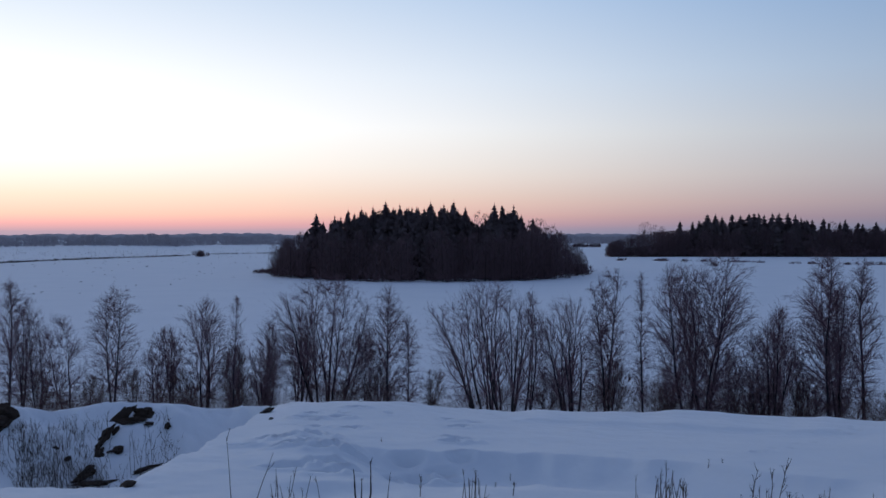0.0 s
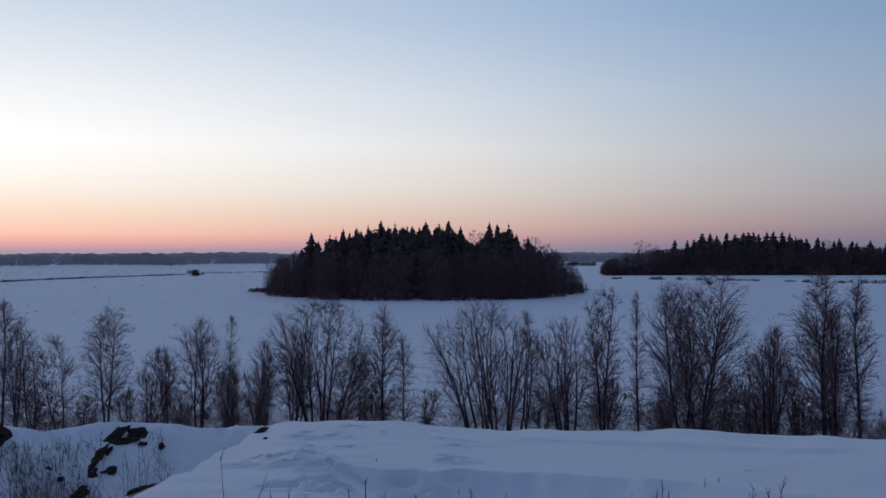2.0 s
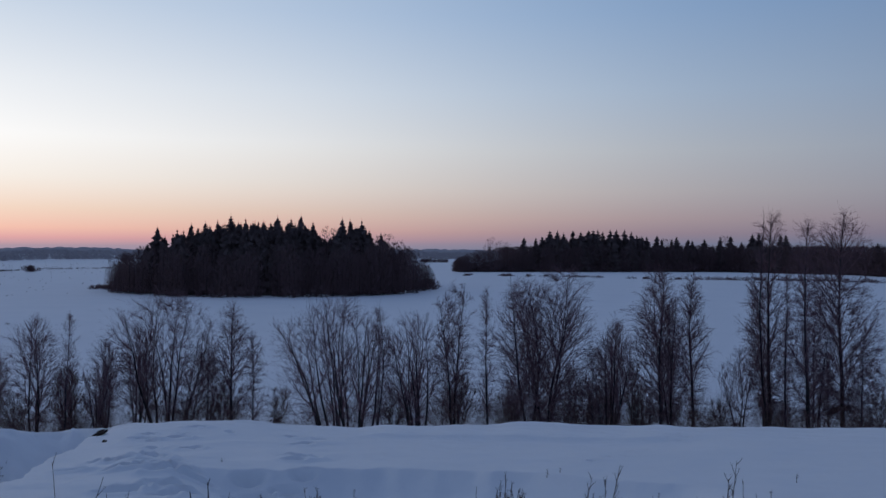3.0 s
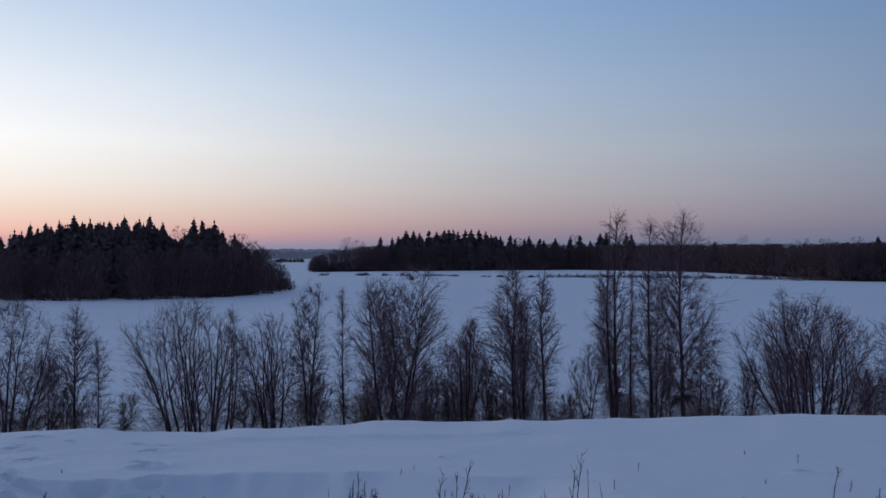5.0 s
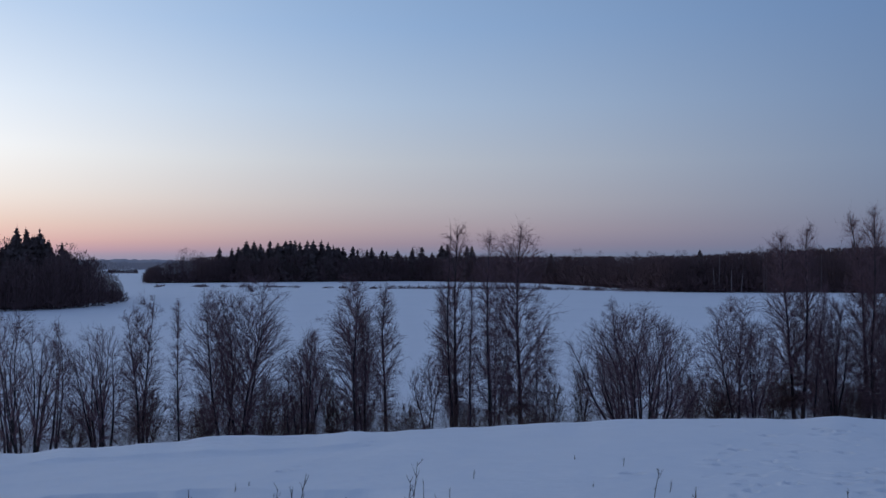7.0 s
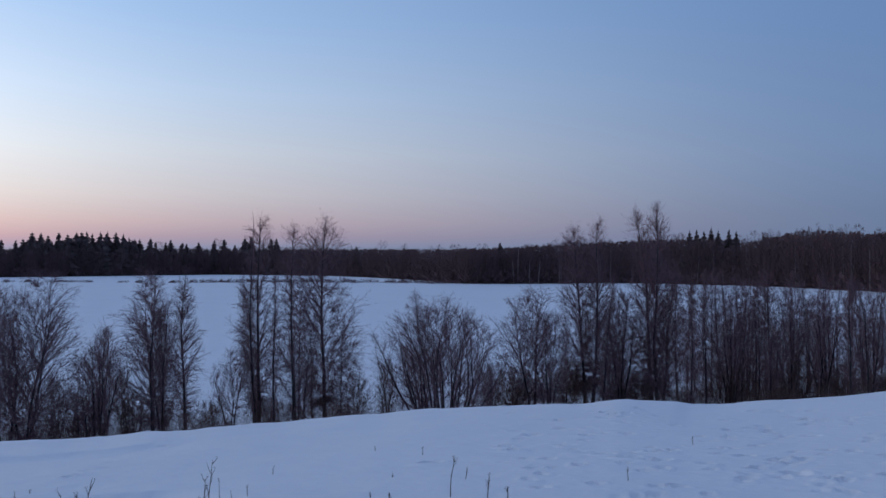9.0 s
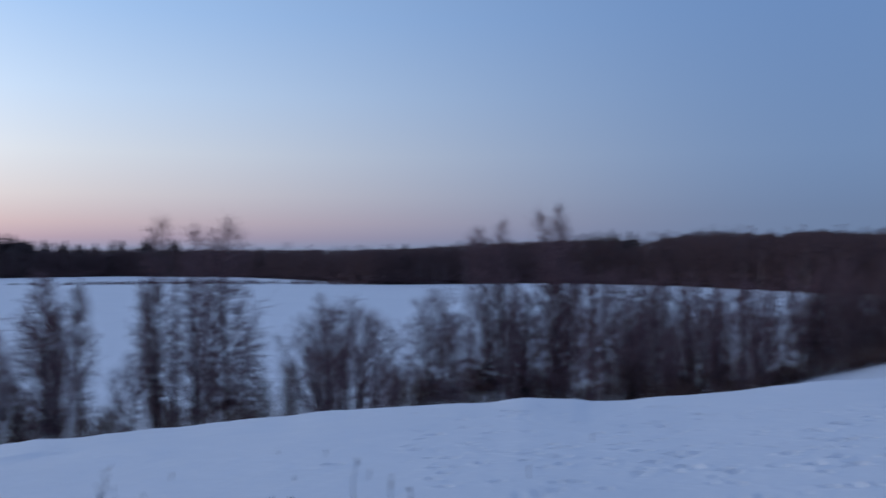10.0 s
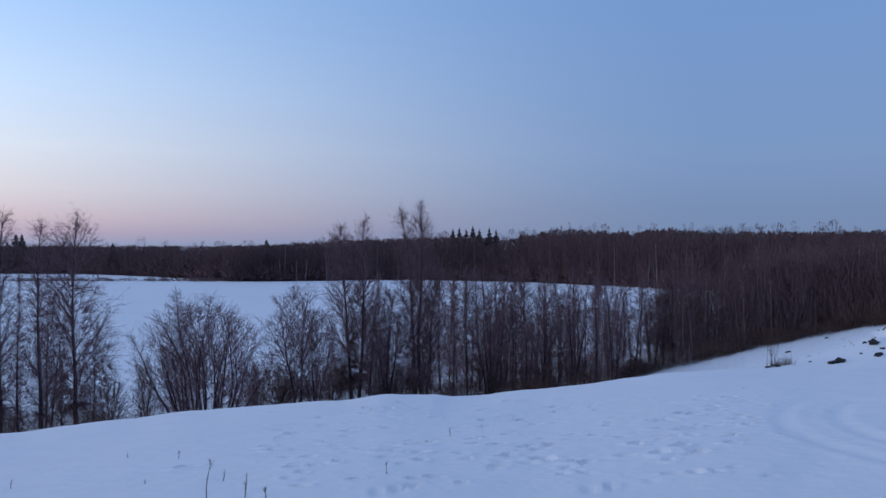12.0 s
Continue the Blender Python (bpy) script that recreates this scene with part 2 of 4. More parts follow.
def build_ground():
    az = np.concatenate([np.arange(-178, -34, 4.0), np.arange(-34, -27, 0.6), np.arange(-27, -11, 0.16), np.arange(-11, 2, 0.13), np.arange(2, 26, 0.2), np.arange(26, 84, 0.26), np.arange(84, 86, 1.0), np.arange(86, 182, 4.0)])
    rr = np.concatenate([[0.6, 2, 3.5, 5, 6], np.linspace(6.5, 8.9, 16), np.linspace(9, 10.4, 26), np.linspace(10.45, 13.2, 66), np.linspace(13.26, 19, 84), np.linspace(19.1, 25.8, 60), np.linspace(26, 33, 42), np.geomspace(33.6, 120, 44), np.geomspace(124, 4700, 40)])
    A, Rr = np.meshgrid(np.radians(az), rr, indexing="ij")
    x, y = Rr * np.sin(A), Rr * np.cos(A)
    z = ground(x, y)
    for fx, fy, h, s in footprints():
        i0, i1 = np.searchsorted(rr, [math.hypot(fx, fy) - 0.6, math.hypot(fx, fy) + 0.6])
        a0 = math.degrees(math.atan2(fx, fy))
        j0, j1 = np.searchsorted(az, [a0 - 4, a0 + 4])
        dx, dy = x[j0:j1, i0:i1] - fx, y[j0:j1, i0:i1] - fy
        u, v = dx * math.cos(h) - dy * math.sin(h), dx * math.sin(h) + dy * math.cos(h)
        q = np.sqrt((u / 0.085) ** 2 + (v / 0.16) ** 2) / s
        z[j0:j1, i0:i1] += s * (-0.13 * np.exp(-q ** 4 * 0.7) + 0.035 * np.exp(-((q - 1.6) / 0.5) ** 2))
    n, m = A.shape
    verts = np.stack([x, y, z], -1).reshape(-1, 3)
    i, j = np.meshgrid(np.arange(n), np.arange(m - 1), indexing="ij")
    k = (i + 1) % n
    faces = np.stack([i * m + j, i * m + j + 1, k * m + j + 1, k * m + j], -1).reshape(-1, 4)
    centre = len(verts)
    verts = np.vstack([verts, [[0, 0, 9.4]]])
    ob = new("ground", mesh_from("ground", verts, faces[:, ::-1], SNOW, True))
    cap = bmesh.new()
    cap.from_mesh(ob.data)
    cap.verts.ensure_lookup_table()
    for a in range(n):
        cap.faces.new((cap.verts[centre], cap.verts[a * m], cap.verts[(a + 1) % n * m])).smooth = True
    bmesh.ops.recalc_face_normals(cap, faces=cap.faces)
    cap.to_mesh(ob.data)
    cap.free()
    tagged(ob, "snow-covered hilltop, slope and wide frozen field", "ground", kind="structure")


build_ground()

# ---- builders ----


def thing(name, x, y, z, label, category, group="", kind="", turn=0.0):
    ob = new(name)
    ob.matrix_basis = pose(x, y, z, 0, 0, turn)
    ob.empty_display_size = 0.2
    return tagged(ob, label, category, group, kind)


def part(name, data, parent, label=""):
    ob = new(name, data)
    ob.parent = parent
    return tagged(ob, label)


def tubes(p0, p1, r0, r1, sides=3):
    """Tapered tubes between the points p0 and p1: vertices and quads."""
    p0, p1 = np.asarray(p0, float), np.asarray(p1, float)
    d = p1 - p0
    d /= np.linalg.norm(d, axis=1, keepdims=True) + 1e-9
    ref = np.where(np.abs(d[:, 2:3]) > 0.9, [[1.0, 0, 0]], [[0, 0, 1.0]])
    u = np.cross(d, ref)
    u /= np.linalg.norm(u, axis=1, keepdims=True) + 1e-9
    w = np.cross(d, u)
    verts, n = [], len(p0)
    for p, r in ((p0, r0), (p1, r1)):
        for s in range(sides):
            a = 2 * math.pi * s / sides
            verts.append(p + np.asarray(r, float).reshape(-1, 1) * (u * math.cos(a) + w * math.sin(a)))
    verts = np.stack(verts, 1)
    b = np.arange(n)[:, None] * (2 * sides)
    faces = np.concatenate([np.stack([b[:, 0] + s, b[:, 0] + (s + 1) % sides, b[:, 0] + sides + (s + 1) % sides, b[:, 0] + sides + s], 1) for s in range(sides)])
    return verts.reshape(-1, 3), faces


def join(pieces):
    vs, fs, k = [], [], 0
    for v, f in pieces:
        vs.append(v), fs.append(f + k)
        k += len(v)
    return np.concatenate(vs), np.concatenate(fs)


def norm(v):
    return v / (np.linalg.norm(v, axis=-1, keepdims=True) + 1e-9)


def grow(rng, start, heading, length, radius, segs, lift, wiggle):
    """Branches as polylines: points (n, segs + 1, 3) and radii that thin towards the tip."""
    n = len(start)
    pts, rad = [start], [radius]
    d, p = norm(heading), start
    for s in range(segs):
        d = norm(d + rng.normal(0, wiggle, (n, 3)) + np.array([0, 0, 1.0]) * np.reshape(lift, (-1, 1)) / segs)
        p = p + d * (length / segs)[:, None]
        pts.append(p)
        rad.append(radius * (1 - 0.8 * (s + 1) / segs))
    return np.stack(pts, 1), np.stack(rad, 1)


def line_tubes(pts, rad, sides=3):
    n, m, _ = pts.shape
    return tubes(pts[:, :-1].reshape(-1, 3), pts[:, 1:].reshape(-1, 3), rad[:, :-1].ravel(), rad[:, 1:].ravel(), sides)


def sprout(rng, pts, rad, per, lo, hi, spread, length, shrink, low=False):
    """Starts, headings and lengths of side branches along the parents."""
    n, m, _ = pts.shape
    k = np.repeat(np.arange(n), per)
    t = lo + (hi - lo) * (rng.beta(1.15, 1.45, len(k)) if low else rng.random(len(k)))
    f = t * (m - 1)
    i = np.minimum(f.astype(int), m - 2)
    a, b = pts[k, i], pts[k, i + 1]
    start = a + (b - a) * (f - i)[:, None]
    along = norm(b - a)
    side = rng.normal(0, 1, (len(k), 3))
    side = norm(side - along * np.sum(side * along, 1, keepdims=True))
    ang = np.radians(rng.uniform(*spread, len(k)))[:, None]
    heading = along * np.cos(ang) + side * np.sin(ang)
    r = rad[k, i] * shrink
    return start, heading, np.asarray(length)[k] * rng.uniform(0.55, 1.1, len(k)) if np.ndim(length) else length * rng.uniform(0.55, 1.1, len(k)), r, t


def loft(pts, rad, sides=7):
    """One closed, tapered tube along a polyline."""
    pts = np.asarray(pts, float)
    d = norm(np.gradient(pts, axis=0))
    u = norm(np.cross(d, [0.3, 1.0, 0.1]))
    w = np.cross(d, u)
    a = np.linspace(0, 2 * math.pi, sides, endpoint=False)
    ring = u[:, None] * np.cos(a)[None, :, None] + w[:, None] * np.sin(a)[None, :, None]
    v = (pts[:, None] + ring * np.asarray(rad)[:, None, None]).reshape(-1, 3)
    f = [(i * sides + k, i * sides + (k + 1) % sides, (i + 1) * sides + (k + 1) % sides, (i + 1) * sides + k) for i in range(len(pts) - 1) for k in range(sides)]
    return v, np.array(f)


def spikes(p0, p1, r):
    """Thin three-sided twigs that run out to a point."""
    d = norm(p1 - p0)
    u = norm(np.cross(d, [0.31, 0.83, 0.46]))
    w = np.cross(d, u)
    ring = [p0 + r * (u * math.cos(k) + w * math.sin(k)) for k in (0.0, 2.094, 4.189)]
    v = np.stack([*ring, p1], 1).reshape(-1, 3)
    b = np.arange(len(p0)) * 4
    return v, np.concatenate([np.stack([b + i, b + (i + 1) % 3, b + 3], 1) for i in range(3)])


def slivers(rng, p0, p1, r):
    """The finest twigs: flat triangles, millimetres wide, made for the camera's distance."""
    w = norm(np.cross(p1 - p0, rng.normal(0, 1, p0.shape))) * r
    v = np.stack([p0 - w, p0 + w, p1], 1).reshape(-1, 3)
    return v, np.arange(len(v)).reshape(-1, 3)


def halves(vf):
    v, f = vf
    return v, np.concatenate([f[:, [0, 1, 2]], f[:, [0, 2, 3]]])


def boughs(rng, pts, rad, per, lo, hi, spread, length, segs, lift, wiggle, thin, thick):
    """Side branches of the polylines pts; length is a function of the parent's length and the place along it."""
    run = np.linalg.norm(pts[:, 1:] - pts[:, :-1], axis=2).sum(1)
    start, heading, _, r, t = sprout(rng, pts, rad, per, lo, hi, spread, 1.0, 0.62)
    size = length(np.repeat(run, per), t) * rng.uniform(0.6, 1.15, len(t))
    return (*grow(rng, start, heading, size, np.clip(r, thin, thick), segs, lift, wiggle), t)


def bare_tree(name, az, dist, top, width, habit, label, group, stems=1, lean=0.0, fine=1.0):
    """A leafless tree: its stems, and a crown of boughs, branches and twigs."""
    x, y = spot(az, dist)
    z = height(x, y) - 0.1
    rng = np.random.default_rng(int(abs(az) * 1000 + dist * 7 + top * 31))
    H = top - z
    width *= {"birch": 1.45, "slim": 1.45, "alder": 1.3}.get(habit, 1.1)
    a = np.arange(stems) * 2.399 + rng.uniform(0, 6.28)
    single = habit in ("birch", "slim")
    if single:
        tilt = 0.035 + 0.075 * (stems > 1)
        heading = np.stack([np.cos(a) * tilt, np.sin(a) * tilt, np.ones(stems)], 1)
        foot = np.stack([np.cos(a), np.sin(a), 0 * a], 1) * 0.16 * (stems > 1)
        girth = (0.0095 * H + 0.022) * (0.66 if habit == "slim" else 1.0) * (0.85 if stems > 1 else 1.0)
        tall = H * np.where(np.arange(stems) == 0, 0.97, rng.uniform(0.72, 0.93, stems))
        pts, rad = grow(rng, foot, heading, tall, np.full(stems, girth), 12, 0.12, 0.034)
        prof = ([0.06, 0.2, 0.38, 0.6, 0.8, 0.93, 1.0], [0.6, 0.92, 1.0, 0.84, 0.56, 0.34, 0.1]) if H < 12.5 else ([0.06, 0.2, 0.38, 0.6, 0.8, 0.93, 1.0], [0.6, 0.95, 1.0, 0.72, 0.52, 0.44, 0.15])
        reach = width * (0.62 if stems == 1 else 0.5)
        n1 = int((26 + 3.2 * width if habit == "birch" else 24) * (1.0 if stems == 1 else 0.72) * fine)
        b1, r1, t1 = boughs(rng, pts, rad, n1, 0.13, 0.98, (28, 58), lambda run, t: reach * np.interp(t, *prof) + 0.12, 5, 0.42, 0.06, 0.013, 0.042)
        b2, r2, t2 = boughs(rng, b1, r1, 7, 0.12, 0.98, (26, 60), lambda run, t: run * (0.62 - 0.36 * t) + 0.12, 2, -0.05, 0.09, 0.0085, 0.015)
        b3, r3, t3 = boughs(rng, b2, r2, 3, 0.15, 1.0, (22, 60), lambda run, t: run * (0.62 - 0.3 * t) + 0.14, 1, -0.45, 0.05, 0.0045, 0.006)
        density, droop = (92 if habit == "birch" else 74), 0.35
    else:
        dome = 0.62 if stems > 10 else 0.95 if habit == "alder" else 1.1
        out = np.sqrt((np.arange(stems) + 0.25) / stems)
        tilt = out ** (1.7 if habit == "alder" else 1.25) * min(0.95, dome * math.atan(0.5 * width / (0.66 * H)))
        heading = np.stack([np.cos(a) * np.sin(tilt), np.sin(a) * np.sin(tilt), np.cos(tilt)], 1)
        foot = np.stack([np.cos(a), np.sin(a), 0 * a], 1) * (0.04 + (0.22 if stems > 10 else 0.15 if stems > 5 else 0.08) * width) * out[:, None]
        span = H * (1.0 - (0.30 if habit != "round" else 0.36) * out ** 2) * rng.uniform(0.86, 1.02, stems) / np.cos(tilt) ** 0.8
        pts, rad = grow(rng, foot, heading, span, (0.0092 * H + 0.006) * rng.uniform(0.7, 1.2, stems), 9, 0.22, 0.07)
        n1, n2, n3 = {"alder": (11, 7, 3), "round": (10, 7, 3), "shrub": (8, 5, 3)}[habit]
        b1, r1, t1 = boughs(rng, pts, rad, int(n1 * fine), 0.16, 0.98, (24, 52), lambda run, t: run * (0.40 * (1 - t) + 0.10), 5, 0.45, 0.08, 0.014, 0.046)
        b2, r2, t2 = boughs(rng, b1, r1, n2, 0.14, 0.99, (24, 56), lambda run, t: run * (0.60 - 0.34 * t) + 0.1, 2, 0.3, 0.09, 0.009, 0.017)
        b3, r3, t3 = boughs(rng, b2, r2, n3, 0.15, 1.0, (22, 56), lambda run, t: run * (0.6 - 0.28 * t) + 0.12, 1, 0.2, 0.05, 0.0048, 0.0065)
        prof = ([0.06, 0.25, 0.45, 0.65, 0.82, 0.94, 1.0], [0.68, 0.88, 1.0, 0.98, 0.82, 0.5, 0.2]) if habit == "alder" else ([0.04, 0.2, 0.4, 0.6, 0.8, 0.93, 1.0], [0.8, 0.96, 1.0, 0.95, 0.78, 0.5, 0.2])
        density, droop = {"alder": 96, "round": 120, "shrub": 130}[habit], 0.75
    # scale the whole tree to the height, spread and lean seen by the camera
    tips = b3[:, 1]
    reach = np.percentile(np.hypot(tips[:, 0], tips[:, 1]), 93)
    kz, kx = H / max(np.percentile(tips[:, 2], 99.8), pts[..., 2].max()), np.clip(0.5 * width / reach, 0.5, 2.0)
    across = np.array([math.cos(radians(az)), -math.sin(radians(az)), 0.0])

    drift = np.array([*pts[:, -1, :2].mean(0) * kx, 0.0]) if single else np.zeros(3)

    def fit(p):
        q = p * np.array([kx, kx, kz])
        return q + (across * lean - drift) * np.clip(q[..., 2:] / H, 0, 1.1) ** 1.1
    b1, b2, b3, pts = fit(b1), fit(b2), fit(b3), fit(pts)
    # fine twigs fill the crown evenly, each from the nearest branch
    hs = np.linspace(prof[0][0], 1.0, 40)
    wide = 0.5 * width * np.interp(hs, *prof)
    n = int(density * fine * np.sum(2 * wide) * H * (hs[1] - hs[0]))
    share = wide * np.where(hs > 0.7, 0.5, 1.0) if H > 12.5 else wide  # tall birches thin out towards the tip
    t = np.interp(rng.random(n), np.cumsum(share) / np.sum(share), hs)
    a, q = rng.uniform(0, 2 * math.pi, n), rng.random(n) ** 0.55
    flow = norm(np.stack([np.cos(a) * q, np.sin(a) * q, droop + 0.5 * t], 1))
    rr = np.interp(t, hs, wide) * q * (1 + 0.16 * np.sin(a * 3 + az) + rng.normal(0, 0.09, n))
    goal = np.stack([np.cos(a) * rr, np.sin(a) * rr, t * H * (1 + rng.normal(0, 0.02, n))], 1)
    axis = pts[0] if single and stems == 1 else pts.mean(0)
    for c in (0, 1):
        goal[:, c] += np.interp(goal[:, 2], axis[:, 2], axis[:, c])
    nodes = np.concatenate([b1.reshape(-1, 3), b2.reshape(-1, 3), pts[:, 3:].reshape(-1, 3)])
    near = kdtree.KDTree(len(nodes))
    for i, c in enumerate(nodes.tolist()):
        near.insert(c, i)
    near.balance()
    root = nodes[[near.find(c)[1] for c in (goal - flow * 0.45).tolist()]]
    k = np.repeat(np.arange(n), 2)
    s4 = root[k] + (goal - root)[k] * rng.uniform(0.2, 1.0, (len(k), 1))
    e4 = s4 + norm(norm((goal - root)[k]) + rng.normal(0, 0.45, s4.shape) + 0.3 * flow[k]) * rng.uniform(0.18, 0.5, (len(k), 1))
    pieces = [halves(line_tubes(b1, np.maximum(r1, 0.005))), halves(line_tubes(b2, np.maximum(r2, 0.0045))),
              spikes(b3[:, 0], b3[:, 1], 0.0062), slivers(rng, root, goal, 0.0068), slivers(rng, s4, e4, 0.0058)]
    tree = thing(name, x, y, z, label, "tree" if habit != "shrub" else "shrub", group)
    for p, r in zip(pts, rad):
        part("trunk" if stems == 1 else "stem", mesh_from("trunk", *loft(p, r * np.linspace(1, 0.55, len(r))), BIRCH_BARK if single else BARK, True), tree)
    part("crown", mesh_from("crown", *join(pieces), BRUSH_TWIG if habit == "shrub" else TWIG), tree)
    return tree


def spruce_mesh(rng, H, width, whorls=44, taper=0.62):
    """A spruce: drooping boughs in uneven whorls, each a jagged spray of needles."""
    tri, faces = [], []
    for w in range(whorls):
        k = min(max((w + rng.uniform(-1.1, 1.1)) / whorls, 0), 0.985)
        zz = H * (0.05 + 0.94 * k)
        reach = width / 2 * (1 - k) ** taper * rng.uniform(0.8, 1.12) + 0.12
        for b in range(int(6 + 3 * (1 - k))):
            a = rng.uniform(0, 2 * math.pi)
            L = reach * rng.uniform(0.6, 1.15)
            c, s = math.cos(a), math.sin(a)
            droop = L * rng.uniform(0.2, 0.55)
            wide = L * rng.uniform(0.28, 0.5) + 0.12
            side = Vector((-s, c, 0))
            top = Vector((0, 0, zz + 0.35 * L))
            tip = Vector((c * L, s * L, zz - droop)) + side * rng.uniform(-0.25, 0.25) * L
            under = Vector((c * L * 0.25, s * L * 0.25, zz - 0.95 * L - 0.2)) + side * rng.uniform(-0.3, 0.3) * L
            half = Vector((c * L * 0.62, s * L * 0.62, zz - 0.75 * L)) + side * rng.uniform(-0.4, 0.4) * L
            for group in ((top, tip, under), (top, tip - side * wide * 0.5, half), (Vector((0, 0, zz)), half, tip + side * wide * 0.5)):
                i = len(tri)
                tri += [tuple(p) for p in group]
                faces.append((i, i + 1, i + 2))
    ring = [(0.27 * width * math.cos(q * 0.785) * rng.uniform(0.8, 1.2), 0.27 * width * math.sin(q * 0.785) * rng.uniform(0.8, 1.2), H * rng.uniform(0.05, 0.12)) for q in range(8)]
    for q in range(8):
        i = len(tri)
        tri += [ring[q], ring[(q + 1) % 8], (0, 0, H * 0.93)]
        faces.append((i, i + 1, i + 2))
    i = len(tri)
    tri += [(-0.12, 0, H * 0.93), (0.12, 0.08, H * 0.93), (0, 0, H * 1.02), (0, -0.12, H * 0.93)]
    faces += [(i, i + 1, i + 2), (i + 1, i + 3, i + 2), (i + 3, i, i + 2)]
    return np.array(tri), np.array(faces)


def lumps(rng, centres, radii, squash=0.8, shards=26):
    """Ragged clumps: shards of twigs scattered about centres."""
    n = len(centres)
    k = np.repeat(np.arange(n), shards)
    d = norm(rng.normal(0, 1, (len(k), 3)))
    off = d * (rng.random((len(k), 1)) ** 0.4) * radii[k][:, None]
    off[:, 2] *= squash
    p = centres[k] + off
    h = norm(d + np.array([0, 0, 0.7]) + rng.normal(0, 0.4, d.shape))
    L = radii[k] * rng.uniform(0.35, 0.8, len(k))
    wv = norm(np.cross(h, rng.normal(0, 1, d.shape))) * (radii[k] * rng.uniform(0.06, 0.16, len(k)))[:, None]
    v = np.stack([p - wv, p + wv, p + h * L[:, None]], 1).reshape(-1, 3)
    return v, np.arange(len(v)).reshape(-1, 3)


def bare_wood(rng, xs, ys, tops, crown, shards=60, trunk=0.09, blade=0.09):
    """Many bare trees in one mesh: thin stems and ragged crowns."""
    z = ground(xs, ys)
    n = len(xs)
    hh = tops - z
    base = np.stack([xs, ys, z - 0.2], 1)
    tip = np.stack([xs + rng.normal(0, 0.3, n), ys + rng.normal(0, 0.3, n), z + hh * 0.92], 1)
    tv, tf = tubes(base, tip, np.full(n, trunk * 1.2), np.full(n, trunk * 0.3), 3)
    k = np.repeat(np.arange(n), shards)
    t = rng.uniform(0.08, 1.0, len(k))
    prof = np.interp(t, [0, 0.3, 0.6, 0.85, 0.95, 1], [0.75, 1, 1, 0.75, 0.45, 0.15])
    a = rng.uniform(0, 2 * math.pi, len(k))
    rr = crown[k] * prof * rng.random(len(k)) ** 0.6
    p = base[k] + (tip - base)[k] * t[:, None] / 0.92 * 0.97
    p[:, 0] += np.cos(a) * rr
    p[:, 1] += np.sin(a) * rr
    h = norm(np.stack([np.cos(a) * 0.5, np.sin(a) * 0.5, rng.uniform(0.8, 2.0, len(k))], 1) + rng.normal(0, 0.18, (len(k), 3)))
    L = rng.uniform(0.25, 0.7, len(k)) * crown[k] * (1.05 - 0.6 * t)
    wv = norm(np.cross(h, rng.normal(0, 1, h.shape))) * (rng.uniform(0.5, 1.4, len(k)) * blade * crown[k])[:, None]
    v = np.stack([p - wv, p + wv, p + h * L[:, None]], 1).reshape(-1, 3)
    return (tv, tf), (v, np.arange(len(v)).reshape(-1, 3))


# ---- the wooded island in the field ----
SPRUCES = []


def spruce_templates():
    for s in range(9):
        rng = random.Random(40 + s)
        tv, tf = spruce_mesh(rng, 18, 7.2 + 0.5 * (s % 5), 48 if s < 5 else 40 if s < 7 else 48, 0.78 if s < 5 else 0.72 if s < 7 else 0.82)
        SPRUCES.append((mesh_from("crown", tv, tf, NEEDLE), mesh_from("trunk", *tubes([[0, 0, -0.3]], [[0, 0, 17]], [0.2], [0.03], 6), BARK)))


spruce_templates()


def spruce(x, y, top, wide, rng, label, group):
    z = height(x, y)
    s = (top - z) / 18
    ob = thing("spruce_tree", x, y, z, label, "tree", group)
    ob.matrix_basis = pose(x, y, z, 0, 0, rng.uniform(0, 360)) @ Matrix.Diagonal((s * wide, s * wide, s, 1))
    crown, trunk = rng.choice(SPRUCES[:5] if y < 345 and abs(x) < 60 else SPRUCES[7:] if "pointed" in label else SPRUCES[5:])
    part("crown", crown, ob)
    part("trunk", trunk, ob)
    return ob


# bearing and top height of the spruces that stand out
ISLAND_TOPS = [(-7.6, 17.2), (-6.5, 16.6), (-5.7, 18.2), (-4.9, 18.6), (-4.2, 19.0), (-3.45, 20.4), (-2.6, 19.6), (-1.9, 18.4), (-0.75, 20.2), (0.05, 19.6), (0.65, 20.6),
               (1.35, 18.8), (3.1, 19.8), (3.55, 19.6), (4.25, 19.4), (5.4, 16.0)]


